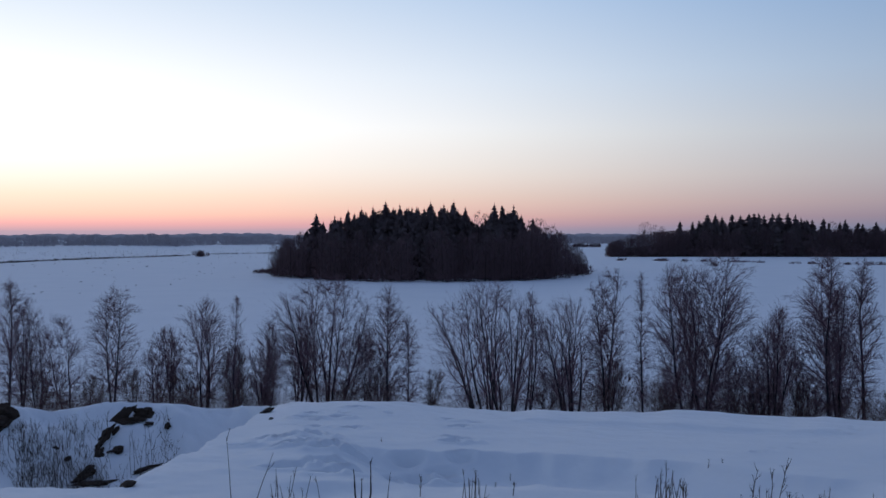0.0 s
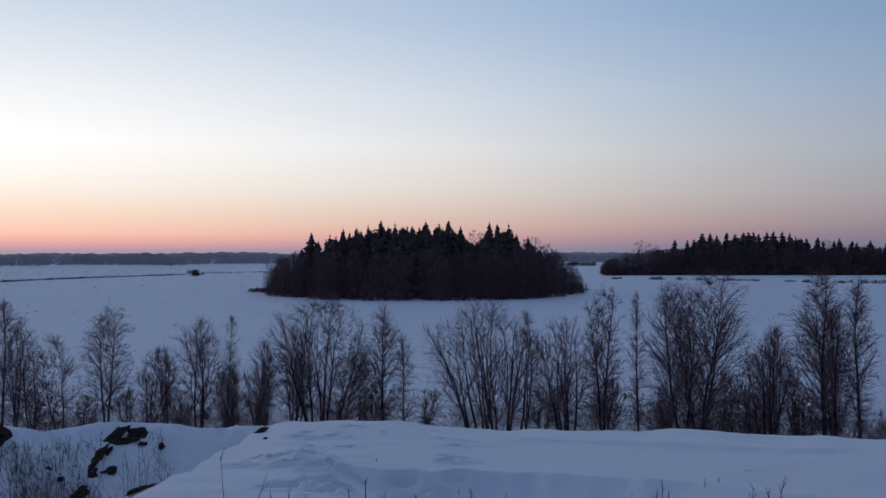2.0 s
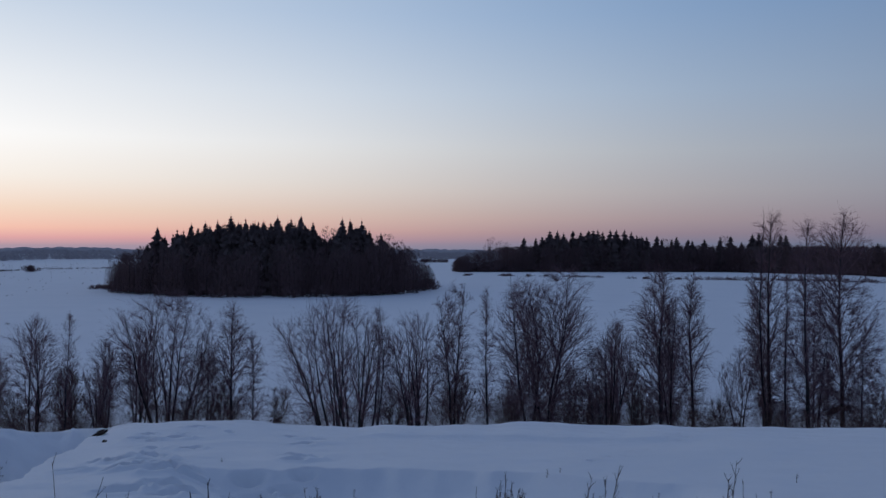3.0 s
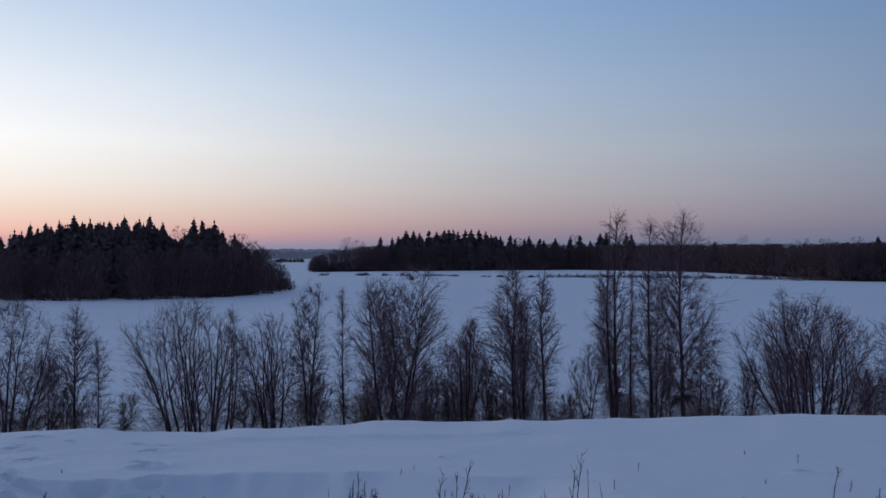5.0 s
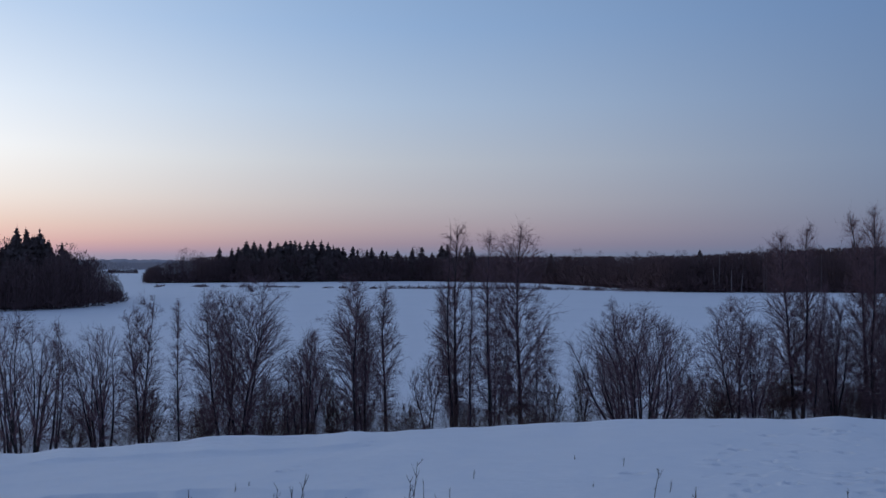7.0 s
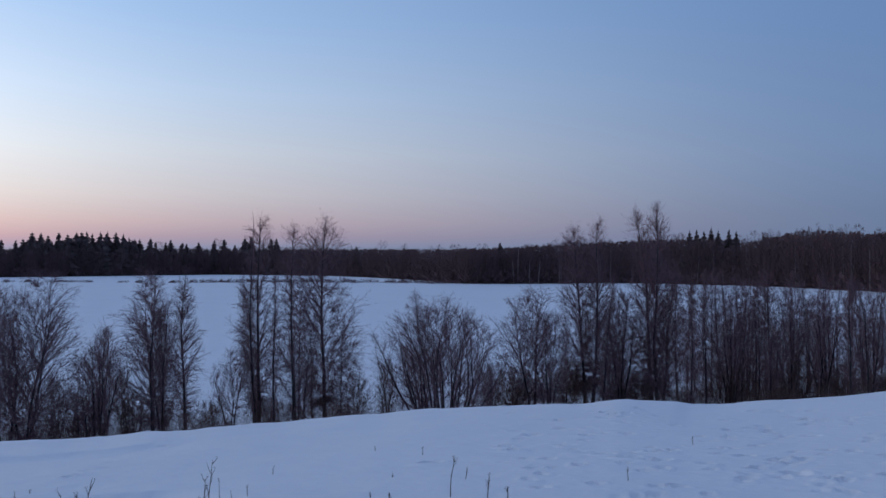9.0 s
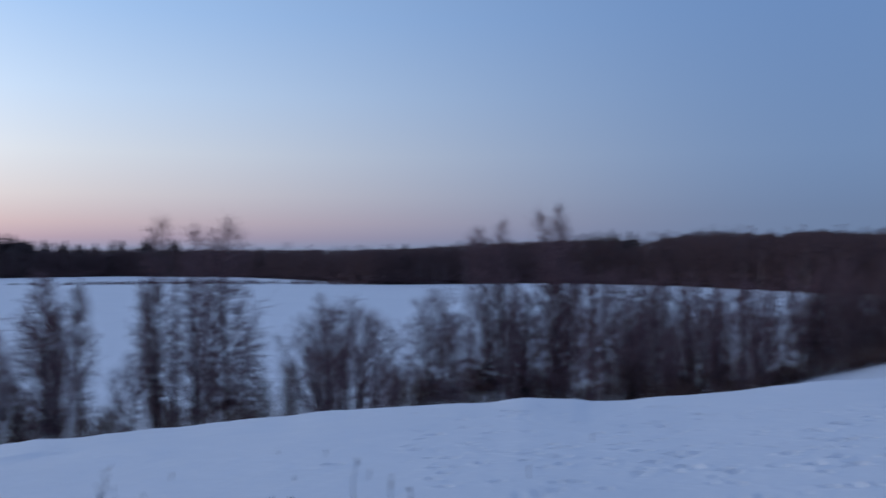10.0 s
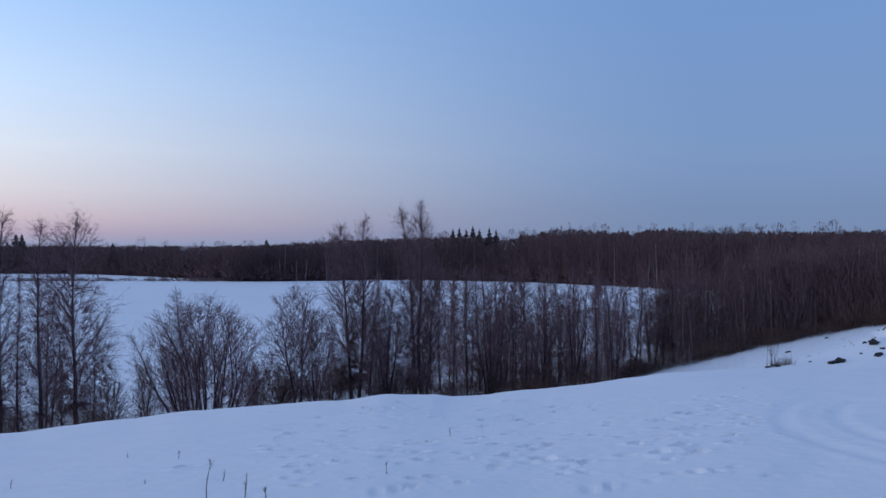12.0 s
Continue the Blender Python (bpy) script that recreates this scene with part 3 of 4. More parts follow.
def island():
    rng = random.Random(5)
    for az, top in ISLAND_TOPS:
        d = rng.uniform(250, 272)
        spruce(*spot(az, d), EYE + (top - EYE) * d / 250, rng.uniform(1.0, 1.3), rng, "tall dark spruce standing in the island wood", "island spruces")
    n = 0
    while n < 150:
        u, v = rng.uniform(-1, 1), rng.uniform(-1, 1)
        if u * u + v * v > 0.8:
            continue
        x, y = -4 + 43 * u, 288 + 50 * v
        az = math.degrees(math.atan2(x, y))
        limit = np.interp(az, [-9, -7.5, -5, -3, 0, 1.5, 2.2, 3, 4.5, 6, 8], [10, 15, 17.6, 18.8, 19.0, 17.3, 14, 18.2, 18.0, 13, 8])
        spruce(x, y, EYE + (limit - EYE) * math.hypot(x, y) / 250 * rng.uniform(0.8, 1.0), rng.uniform(1.05, 1.45), rng, "dark spruce in the dense island wood", "island spruces")
        n += 1
    r2 = np.random.default_rng(6)
    # bare undergrowth round the rim
    a = r2.uniform(0, 2 * math.pi, 420)
    q = np.where(r2.random(420) < 0.7, r2.uniform(0.86, 1.0, 420), r2.uniform(0.3, 0.9, 420))
    xs, ys = -4 + 47 * np.cos(a) * q, 288 + 57 * np.sin(a) * q
    az = np.degrees(np.arctan2(xs, ys))
    tops = np.interp(az, [-10, -8, -5, 0, 4, 6, 7.2, 8.2, 8.8], [9.5, 12, 13, 12.5, 13, 14, 11.8, 8, 4]) * r2.uniform(0.6, 1.05, 420)
    for i, (deg, tall) in enumerate(((2.1, 18.2), (2.5, 17.6), (5.3, 15.8), (5.9, 16.4), (6.6, 14.2), (-8.6, 12.5))):
        xs[i], ys[i] = spot(deg, 262 + 3 * i)
        tops[i] = tall
    trunk, crown = bare_wood(r2, xs, ys, tops, np.clip(tops * 0.24, 0.8, 3.2), 340, 0.07, 0.024)
    ob = thing("island_undergrowth", -4, 288, 0, "dark bare bushes and young trees round the island wood", "bushes", kind="stuff")
    ob.matrix_basis = Matrix()
    part("stem", mesh_from("stem", *trunk, BARK), ob)
    part("crown", mesh_from("crown", *crown, WOOD_BARE), ob)
    low = lumps(r2, np.stack([xs, ys, ground(xs, ys) + 0.9], 1)[:300], r2.uniform(1.2, 2.4, 300), 0.8, 40)
    part("brush", mesh_from("brush", *low, WOOD_BARE), ob)


island()

# ---- the long wood behind the field ----
EDGE_AZ = [9.7, 12, 17, 26, 33, 38, 40.4, 50, 56, 66, 74, 90]
EDGE_D = [521, 528, 536, 575, 508, 420, 372, 390, 372, 302, 281, 240]
TOP_AZ = [9.7, 10.3, 11.1, 12.05, 14, 24, 33, 38, 42.7, 49, 53.5, 57, 60, 64, 66.5, 68, 72.5, 77, 90]
TOP_EL = [-0.6, -0.2, 0.12, 0.36, 0.47, 0.5, 0.5, 0.52, 0.6, 1.0, 1.1, 1.1, 1.7, 1.4, 1.7, 1.5, 1.4, 1.45, 1.5]


def long_wood():
    rng = np.random.default_rng(21)
    for name, lo, hi, n, mat, pale in (("mixed_wood", 9.9, 31, 360, WOOD_BARE, 0), ("bare_wood", 30, 44, 330, WOOD_BARE, 1), ("birch_wood", 43, 81, 620, WOOD_BARE, 2)):
        az = rng.uniform(lo, hi, n)
        depth = np.where(rng.random(n) < 0.45, rng.uniform(0, 8, n), rng.uniform(0, 45, n)) * np.interp(az, [9.8, 12], [0.15, 1])
        d = np.interp(az, EDGE_AZ, EDGE_D) + depth
        xs, ys = d * np.sin(np.radians(az)), d * np.cos(np.radians(az))
        el = np.interp(az, TOP_AZ, TOP_EL) + (0, 0.1, 0.42)[pale] * noise2(az * 1.15, az * 0 + 4.2) * (d < np.interp(az, EDGE_AZ, EDGE_D) + 20)
        tops = EYE + d * np.tan(np.radians(el))
        tops = ground(xs, ys) + (tops - ground(xs, ys)) * (rng.uniform(0.72, 1.02, n) if pale == 0 else np.where(rng.random(n) < 0.75, rng.uniform(0.8, 0.97, n), rng.uniform(0.7, 1.09, n)))
        trunk, crown = bare_wood(rng, xs, ys, tops, rng.uniform(2.2, 4.4, n), 360, 0.07, 0.020)
        ob = thing(name, 0, 0, 0, "dense dark leafless wood along the edge of the snowy field", "woodland", kind="stuff")
        part("stem", mesh_from("stem", *trunk, BARK), ob)
        m = n // 2 if pale < 2 else n
        ak = np.sort(rng.uniform(lo + (2.5 if pale == 0 else 0), hi, m))
        dk = np.interp(ak, EDGE_AZ, EDGE_D) + rng.uniform(30, 70, m)
        tk = EYE + dk * np.tan(np.radians(np.interp(ak, TOP_AZ, TOP_EL))) * rng.uniform(0.80, 0.98, m) - 0.8
        deep = bare_wood(rng, dk * np.sin(np.radians(ak)), dk * np.cos(np.radians(ak)), tk, rng.uniform(3, 5, m), 120, 0.1, 0.095)[1]
        part("crown", mesh_from("crown", *join([crown, deep]), mat), ob)
        k = rng.uniform(lo, hi, 420)
        dd = np.interp(k, EDGE_AZ, EDGE_D) + rng.uniform(-1, 12, 420)
        xs, ys = dd * np.sin(np.radians(k)), dd * np.cos(np.radians(k))
        low = lumps(rng, np.stack([xs, ys, ground(xs, ys) + 1.5], 1), rng.uniform(2, 4.2, 420) * np.interp(k, [9.8, 11.5], [0.5, 1]), 0.9, 44)
        part("brush", mesh_from("brush", *low, mat), ob)
        if pale == 2:
            # pale birch stems along the edge
            m = 50
            k = rng.uniform(lo, hi, m)
            dd = np.interp(k, EDGE_AZ, EDGE_D) - rng.uniform(1, 4, m)
            b = np.stack([dd * np.sin(np.radians(k)), dd * np.cos(np.radians(k)), np.zeros(m)], 1)
            part("birch_stem", mesh_from("birch_stem", *tubes(b, b + np.stack([rng.normal(0, 0.5, m), rng.normal(0, 0.5, m), rng.uniform(7, 15, m)], 1), np.full(m, 0.16), np.full(m, 0.05), 5), PALE_TRUNK), ob)
    # bare crowns that stand above the long wood
    az = np.array([11.9, 12.2, 12.6, 13.0, 22.2, 22.5, 25.5, 25.8, 35.15, 35.5, 36.7, 39.9, 41.5, 60.1, 60.6, 61.2, 62.0, 64.6, 65.4, 67.1, 67.6, 73.2])
    el = np.array([0.82, 0.92, 0.74, 0.62, 0.86, 0.8, 1.06, 1.0, 0.98, 0.95, 0.76, 0.72, 0.82, 1.75, 1.92, 1.85, 1.9, 1.72, 1.7, 1.8, 1.84, 1.9])
    d = np.interp(az, EDGE_AZ, EDGE_D) + 10
    trunk, crown = bare_wood(rng, d * np.sin(np.radians(az)), d * np.cos(np.radians(az)), EYE + d * np.tan(np.radians(el)), np.where(az < 34, 3.6, 2.6), 420, 0.09, 0.018)
    ob = thing("tall_bare_trees", 0, 0, 0, "tall leafless trees standing above the long wood", "woodland", kind="stuff")
    part("stem", mesh_from("stem", *trunk, BARK), ob)
    part("crown", mesh_from("crown", *crown, WOOD_BARE), ob)
    pr = random.Random(31)
    rows = [(14.01, 0.92), (14.72, 0.89), (15.08, 0.96), (15.54, 1.32), (16.0, 1.32), (16.36, 1.16), (16.92, 1.33), (17.38, 1.23), (17.85, 1.33), (18.11, 1.36), (18.38, 1.36), (18.68, 1.26), (19.11, 1.36), (19.48, 1.36), (19.95, 1.36), (20.35, 1.26), (20.65, 1.06), (21.23, 0.96), (21.83, 1.03), (22.1, 0.82), (22.68, 0.82), (22.95, 0.96), (23.6, 0.79), (23.83, 0.72),
            (24.51, 0.82), (25.4, 0.93), (25.98, 0.99), (26.59, 0.65), (27.17, 1.13), (27.51, 1.16), (28.7, 1.06), (28.98, 1.06), (28.26, 0.62), (31.12, 0.62), (33.72, 0.59), (42.38, 0.82), (53.5, 1.5), (53.9, 1.55), (54.3, 1.48), (54.7, 1.66), (55.1, 1.5), (55.7, 1.55), (56.1, 1.45), (50.6, 1.2), (57.6, 1.3)]
    for az, el in rows:
        d = float(np.interp(az, EDGE_AZ, EDGE_D)) + pr.uniform(8, 20)
        spruce(*spot(az, d), EYE + d * math.tan(radians(el)), pr.uniform(1.0, 1.2) if az > 50 else pr.uniform(1.35, 1.8), pr, "dark pointed spruce rising above the long wood" if az > 50 else "dark broad spruce rising above the long wood", "spruces of the long wood")
    for i in range(120):
        az = pr.uniform(15.0, 21.2) if i < 70 else pr.uniform(13.5, 31)
        d = float(np.interp(az, EDGE_AZ, EDGE_D)) + pr.uniform(4, 35)
        el = pr.uniform(0.55, 1.05) if i < 70 else pr.uniform(0.2, 0.5)
        spruce(*spot(az, d), EYE + d * math.tan(radians(el)), pr.uniform(1.3, 1.8), pr, "dark spruce in the long wood", "spruces of the long wood")


long_wood()


def far_wood_hazed():
    rng = np.random.default_rng(77)
    n = 1500
    az = np.concatenate([rng.uniform(-62, -6, n), rng.uniform(6, 14, 260)])
    d = 1120 + rng.uniform(0, 160, len(az)) + 120 * noise2(az * 0.25, az * 0 + 1)
    d[n:] += 150
    xs, ys = d * np.sin(np.radians(az)), d * np.cos(np.radians(az))
    tops = 11.2 + 2.4 * noise2(az * 0.7, az * 0 + 8) + 1.2 * noise2(az * 3, az * 0 + 4) + rng.uniform(-1.5, 1.5, len(az))
    trunk, crown = bare_wood(rng, xs, ys, tops, rng.uniform(3, 6, len(az)), 44, 0.2, 0.16)
    ob = thing("far_wood_hazed", 0, 0, 0, "line of distant woods on the horizon, haze painted into their colour", "woodland", kind="stuff")
    part("crown", mesh_from("crown", *crown, WOOD_FAR_HAZED), ob)
    # a further, higher ridge of forest
    az = np.arange(-70, 100, 0.15)
    d = 3400 + 200 * noise2(az * 0.2, az * 0)
    top = 15 + 7 * noise2(az * 0.35, az * 0 + 2) + 2.5 * noise2(az * 4, az * 0)
    a = np.radians(az)
    front = np.stack([d * np.sin(a), d * np.cos(a), 0 * a - 1], 1)
    crest = np.stack([(d + 60) * np.sin(a), (d + 60) * np.cos(a), top], 1)
    back = np.stack([(d + 400) * np.sin(a), (d + 400) * np.cos(a), top * 0.6], 1)
    v = np.concatenate([front, crest, back])
    m = len(az)
    i = np.arange(m - 1)
    f = np.concatenate([np.stack([i, i + 1, m + i + 1, m + i], 1), np.stack([m + i, m + i + 1, 2 * m + i + 1, 2 * m + i], 1)])
    # the ridge takes the same colour with haze painted in
    tagged(new("distant_ridge", mesh_from("distant_ridge", v, f, WOOD_FAR_HAZED)), "low forested ridge far away on the horizon", "ridge", kind="structure")


far_wood_hazed()

# ---- bare trees at the foot of the hill: habit, bearing, distance, top height, width, stems, lean, density ----
TREES = [
    ("birch", -24.58, 66.5, 8.3, 2.0, 1, 0.1, 1.0), ("alder", -23.96, 65.0, 6.8, 1.7, 3, 0.1, 1.0), ("slim", -23.1, 64.8, 7.3, 1.7, 2, -0.4, 1.0), ("shrub", -23.1, 65.0, 2.8, 2.1, 5, 0.1, 1.0),
    ("alder", -21.59, 63.5, 6.2, 2.6, 2, 0.0, 1.0), ("shrub", -20.46, 64.5, 2.3, 1.6, 4, 0.1, 1.0), ("birch", -19.26, 65.5, 7.7, 2.7, 2, 0.1, 1.0), ("shrub", -18.04, 65.2, 2.4, 1.7, 4, 0.0, 1.0),
    ("alder", -16.86, 64.0, 5.1, 2.4, 3, 0.1, 1.2), ("alder", -16.02, 62.5, 5.4, 1.5, 3, 0.1, 1.0), ("shrub", -14.98, 61.5, 2.8, 1.7, 5, -0.1, 1.0), ("alder", -14.08, 60.8, 7.2, 3.0, 4, -0.1, 1.0),
    ("slim", -12.51, 58.5, 7.5, 1.2, 1, 0.3, 1.0), ("shrub", -12.28, 60.0, 4.4, 2.2, 7, 0.0, 1.5), ("alder", -10.87, 59.0, 4.6, 1.7, 5, 0.0, 1.0), ("alder", -10.38, 61.2, 5.8, 2.2, 5, -0.0, 1.0),
    ("alder", -8.56, 61.5, 6.4, 2.2, 6, -0.0, 1.0), ("alder", -7.06, 62.0, 8.7, 6.0, 7, -0.1, 0.85), ("slim", -5.78, 61.8, 6.0, 2.4, 2, 1.2, 1.0), ("slim", -4.7, 61.2, 5.0, 1.6, 2, 0.2, 1.0),
    ("shrub", -3.85, 61.8, 2.9, 2.3, 6, 0.1, 1.0), ("birch", -3.34, 61.0, 8.0, 2.4, 1, 0.1, 1.0), ("slim", -2.18, 58.8, 6.2, 1.5, 1, 0.0, 1.0), ("shrub", -0.79, 61.0, 2.5, 2.0, 4, 0.4, 1.0),
    ("alder", 3.2, 57.5, 8.4, 6.2, 16, -0.5, 0.75), ("slim", 5.16, 57.5, 7.9, 1.9, 2, 0.2, 0.8), ("shrub", 6.18, 59.0, 2.8, 2.0, 5, -0.0, 1.0), ("alder", 7.62, 57.8, 7.4, 3.4, 8, -0.0, 0.85),
    ("birch", 9.86, 59.2, 9.1, 2.2, 2, -0.1, 1.4), ("shrub", 10.12, 59.8, 3.4, 2.1, 6, 0.1, 1.0), ("slim", 11.93, 58.5, 8.9, 1.3, 1, -0.1, 1.0), ("shrub", 13.46, 60.2, 2.9, 1.7, 4, 0.0, 1.0),
    ("birch", 14.42, 58.2, 9.5, 3.4, 2, -0.7, 1.15), ("birch", 15.38, 58.0, 10.2, 4.2, 3, 0.3, 1.3), ("shrub", 16.95, 59.5, 4.2, 1.8, 6, 0.0, 1.0), ("shrub", 17.96, 59.8, 3.3, 1.8, 4, 0.0, 1.0),
    ("slim", 18.5, 58.2, 5.6, 2.0, 2, -0.5, 1.0), ("shrub", 18.66, 59.5, 3.1, 1.5, 4, 0.1, 1.0), ("alder", 19.16, 58.2, 7.1, 2.1, 4, 0.1, 1.0), ("alder", 19.48, 60.5, 6.7, 2.4, 4, -0.1, 1.0),
    ("shrub", 20.69, 60.2, 4.4, 1.7, 4, 0.0, 1.0), ("shrub", 21.2, 60.8, 2.9, 2.0, 4, 0.1, 1.0), ("birch", 22.05, 59.2, 10.3, 3.1, 2, -0.1, 1.4), ("alder", 22.72, 59.0, 8.4, 1.8, 3, 0.0, 1.0),
    ("slim", 22.75, 59.8, 8.1, 1.5, 1, -0.2, 1.1), ("birch", 23.96, 60.8, 9.9, 2.1, 1, 0.0, 1.1), ("shrub", 25.42, 60.8, 2.2, 1.4, 3, 0.0, 1.0), ("alder", 26.52, 60.5, 5.3, 1.9, 3, -0.1, 1.0),
    ("birch", 28.14, 62.0, 13.7, 2.6, 1, 0.1, 1.1), ("slim", 28.02, 61.4, 13.4, 1.2, 1, -0.2, 0.8), ("slim", 27.85, 62.5, 9.8, 1.8, 1, -0.7, 1.1), ("shrub", 28.74, 62.0, 2.1, 1.6, 4, 0.1, 1.0), ("slim", 29.06, 59.8, 10.1, 1.1, 1, 0.0, 1.0), ("birch", 30.27, 60.5, 13.1, 2.5, 1, -0.1, 1.0),
    ("slim", 30.56, 61.5, 9.3, 2.0, 2, 0.6, 1.0), ("slim", 31.27, 61.8, 5.1, 1.0, 1, -0.1, 1.0), ("birch", 32.04, 62.8, 13.7, 4.3, 1, 0.0, 1.3), ("slim", 32.94, 61.2, 7.0, 1.8, 1, 0.2, 1.0),
    ("shrub", 33.82, 63.2, 3.4, 2.2, 5, -0.0, 1.0), ("shrub", 35.71, 64.8, 3.9, 1.7, 4, 0.0, 1.0), ("slim", 37.92, 63.8, 8.8, 1.6, 1, -0.6, 1.0), ("round", 39.05, 64.2, 8.2, 8.3, 24, 0.1, 1.2),
    ("shrub", 41.97, 67.8, 3.5, 1.9, 6, -0.0, 1.0), ("shrub", 43.31, 68.8, 3.2, 2.6, 7, -0.1, 1.0), ("birch", 44.48, 68.5, 8.8, 3.6, 2, -0.4, 1.4), ("alder", 45.41, 68.2, 7.2, 3.0, 5, 0.4, 1.0),
    ("shrub", 46.49, 71.2, 3.6, 2.4, 7, 0.1, 1.5), ("birch", 47.57, 71.0, 13.3, 3.2, 1, -0.9, 1.5), ("birch", 48.01, 70.8, 13.8, 2.6, 1, 0.4, 1.5), ("slim", 48.59, 69.2, 9.6, 1.8, 1, 0.8, 1.5),
    ("shrub", 49.2, 72.8, 3.9, 2.8, 8, 0.1, 1.5), ("alder", 49.71, 70.5, 8.6, 2.3, 5, 0.0, 1.5), ("shrub", 50.56, 72.8, 2.6, 2.4, 6, 0.1, 1.5), ("birch", 51.41, 72.0, 14.6, 2.8, 1, -1.1, 1.5),
    ("birch", 51.79, 71.0, 14.9, 3.4, 1, -0.1, 1.5), ("birch", 52.09, 71.2, 10.0, 2.2, 1, 1.0, 1.5), ("slim", 53.63, 68.8, 8.8, 1.3, 1, 0.0, 1.0), ("slim", 54.51, 71.8, 10.0, 1.2, 1, 0.0, 1.0),
    ("shrub", 55.67, 72.5, 3.5, 3.5, 8, 0.3, 1.0), ("alder", 55.94, 72.0, 8.3, 2.4, 7, -0.1, 1.0), ("slim", 56.52, 73.0, 8.6, 1.5, 1, 0.3, 1.0), ("slim", 57.36, 73.5, 9.1, 1.4, 1, 0.0, 1.0),
    ("alder", 58.21, 71.2, 6.2, 1.8, 4, 0.1, 1.0), ("slim", 59.22, 72.2, 9.9, 1.4, 1, 0.0, 1.0), ("shrub", 59.22, 72.8, 4.0, 2.7, 7, 0.1, 1.0), ("alder", 60.73, 72.2, 8.5, 2.3, 7, 0.1, 1.0),
    ("shrub", 61.72, 73.8, 3.6, 2.6, 7, 0.0, 1.0), ("birch", 62.22, 69.8, 9.6, 1.3, 1, 0.0, 1.0), ("birch", 63.21, 73.0, 9.1, 1.9, 2, 0.0, 1.0),
]
KINDS = {"birch": ("birch_tree", "leafless birch with fine drooping twigs below the snowy brow"), "slim": ("young_birch", "slim leafless young birch below the snowy brow"),
         "alder": ("alder_tree", "bare many-stemmed alder spreading like a fan"), "round": ("willow_tree", "broad round-crowned bare willow with many stems"),
         "shrub": ("willow_shrub", "low bare brown willow shrub among the trees")}
for habit, az, dist, top, width, stems, lean, fine in TREES:
    bare_tree(KINDS[habit][0], az, dist, top, width, habit, KINDS[habit][1], "trees below the brow", stems, lean, fine)


def east_thicket():
    rng = random.Random(3)
    for i in range(70):
        az = 53.0 + 25 * i / 70 + rng.uniform(-0.25, 0.25)
        d = float(np.interp(az, [52, 64, 68, 78], [72, 74, 77, 78])) + rng.uniform(0, 9)
        habit = rng.choice(["birch", "slim", "slim", "slim", "alder"])
        el = rng.uniform(-2.1, -0.4) + max(0, az - 64) * 0.14
        bare_tree(KINDS[habit][0], az, d, EYE + d * math.tan(radians(el)), rng.uniform(1.5, 2.6), habit, KINDS[habit][1], "trees below the brow",
                  4 if habit == "alder" else 1, rng.uniform(-0.5, 0.5), 0.8 if az < 56 else 0.68)


east_thicket()


def undergrowth():
    """Low brown brush between the trees and along the edge of the east thicket."""
    rng = np.random.default_rng(91)
    az = np.concatenate([rng.uniform(-28, -14, 60), rng.uniform(-14, -2.5, 34), rng.uniform(0.5, 12, 32), rng.uniform(12, 25, 66), rng.uniform(25, 36, 44), rng.uniform(41.5, 54, 76), rng.uniform(53, 60, 50), rng.uniform(58, 64, 50), rng.uniform(63, 82, 130)])
    n = len(az)
    d = np.where(az < 40, rng.uniform(57, 63, n), np.where(az < 63.5, rng.uniform(68, 78, n), rng.uniform(74.5, 77, n)))
    x, y = d * np.sin(np.radians(az)), d * np.cos(np.radians(az))
    z = ground(x, y)
    per = 50
    k = np.repeat(np.arange(n), per)
    a = rng.uniform(0, 2 * math.pi, len(k))
    tall = rng.uniform(1.3, 2.6, n) * np.where(az < 40, 1.3, np.where(az < 63.5, 1.0, 0.85))
    off = rng.random(len(k)) ** 0.5 * rng.uniform(0.7, 1.5, n)[k]
    p0 = np.stack([x[k] + np.cos(a) * off * 0.6, y[k] + np.sin(a) * off * 0.6, z[k] - 0.1 + rng.uniform(0, 0.5, len(k)) * tall[k]], 1)
    p1 = p0 + np.stack([np.cos(a) * off * 0.6 + rng.normal(0, 0.45, len(k)), np.sin(a) * off * 0.6 + rng.normal(0, 0.45, len(k)), tall[k] * rng.uniform(0.1, 0.5, len(k))], 1)
    mid = p0 + (p1 - p0) * rng.uniform(0.3, 0.8, (len(k), 1))
    p2 = mid + (p1 - p0) * 0.3 + rng.normal(0, 0.35, p0.shape)
    slim = np.where(az < 43, 0.7, 1.0)[k][:, None]
    v, f = join([spikes(p0, p1, 0.010 * slim), spikes(mid, p2, 0.007 * slim)])
    ob = thing("undergrowth", 0, 0, 0, "low tangled brown brush at the feet of the bare trees", "brush", kind="stuff")
    part("brush", mesh_from("brush", v, f, BRUSH_TWIG), ob)


undergrowth()


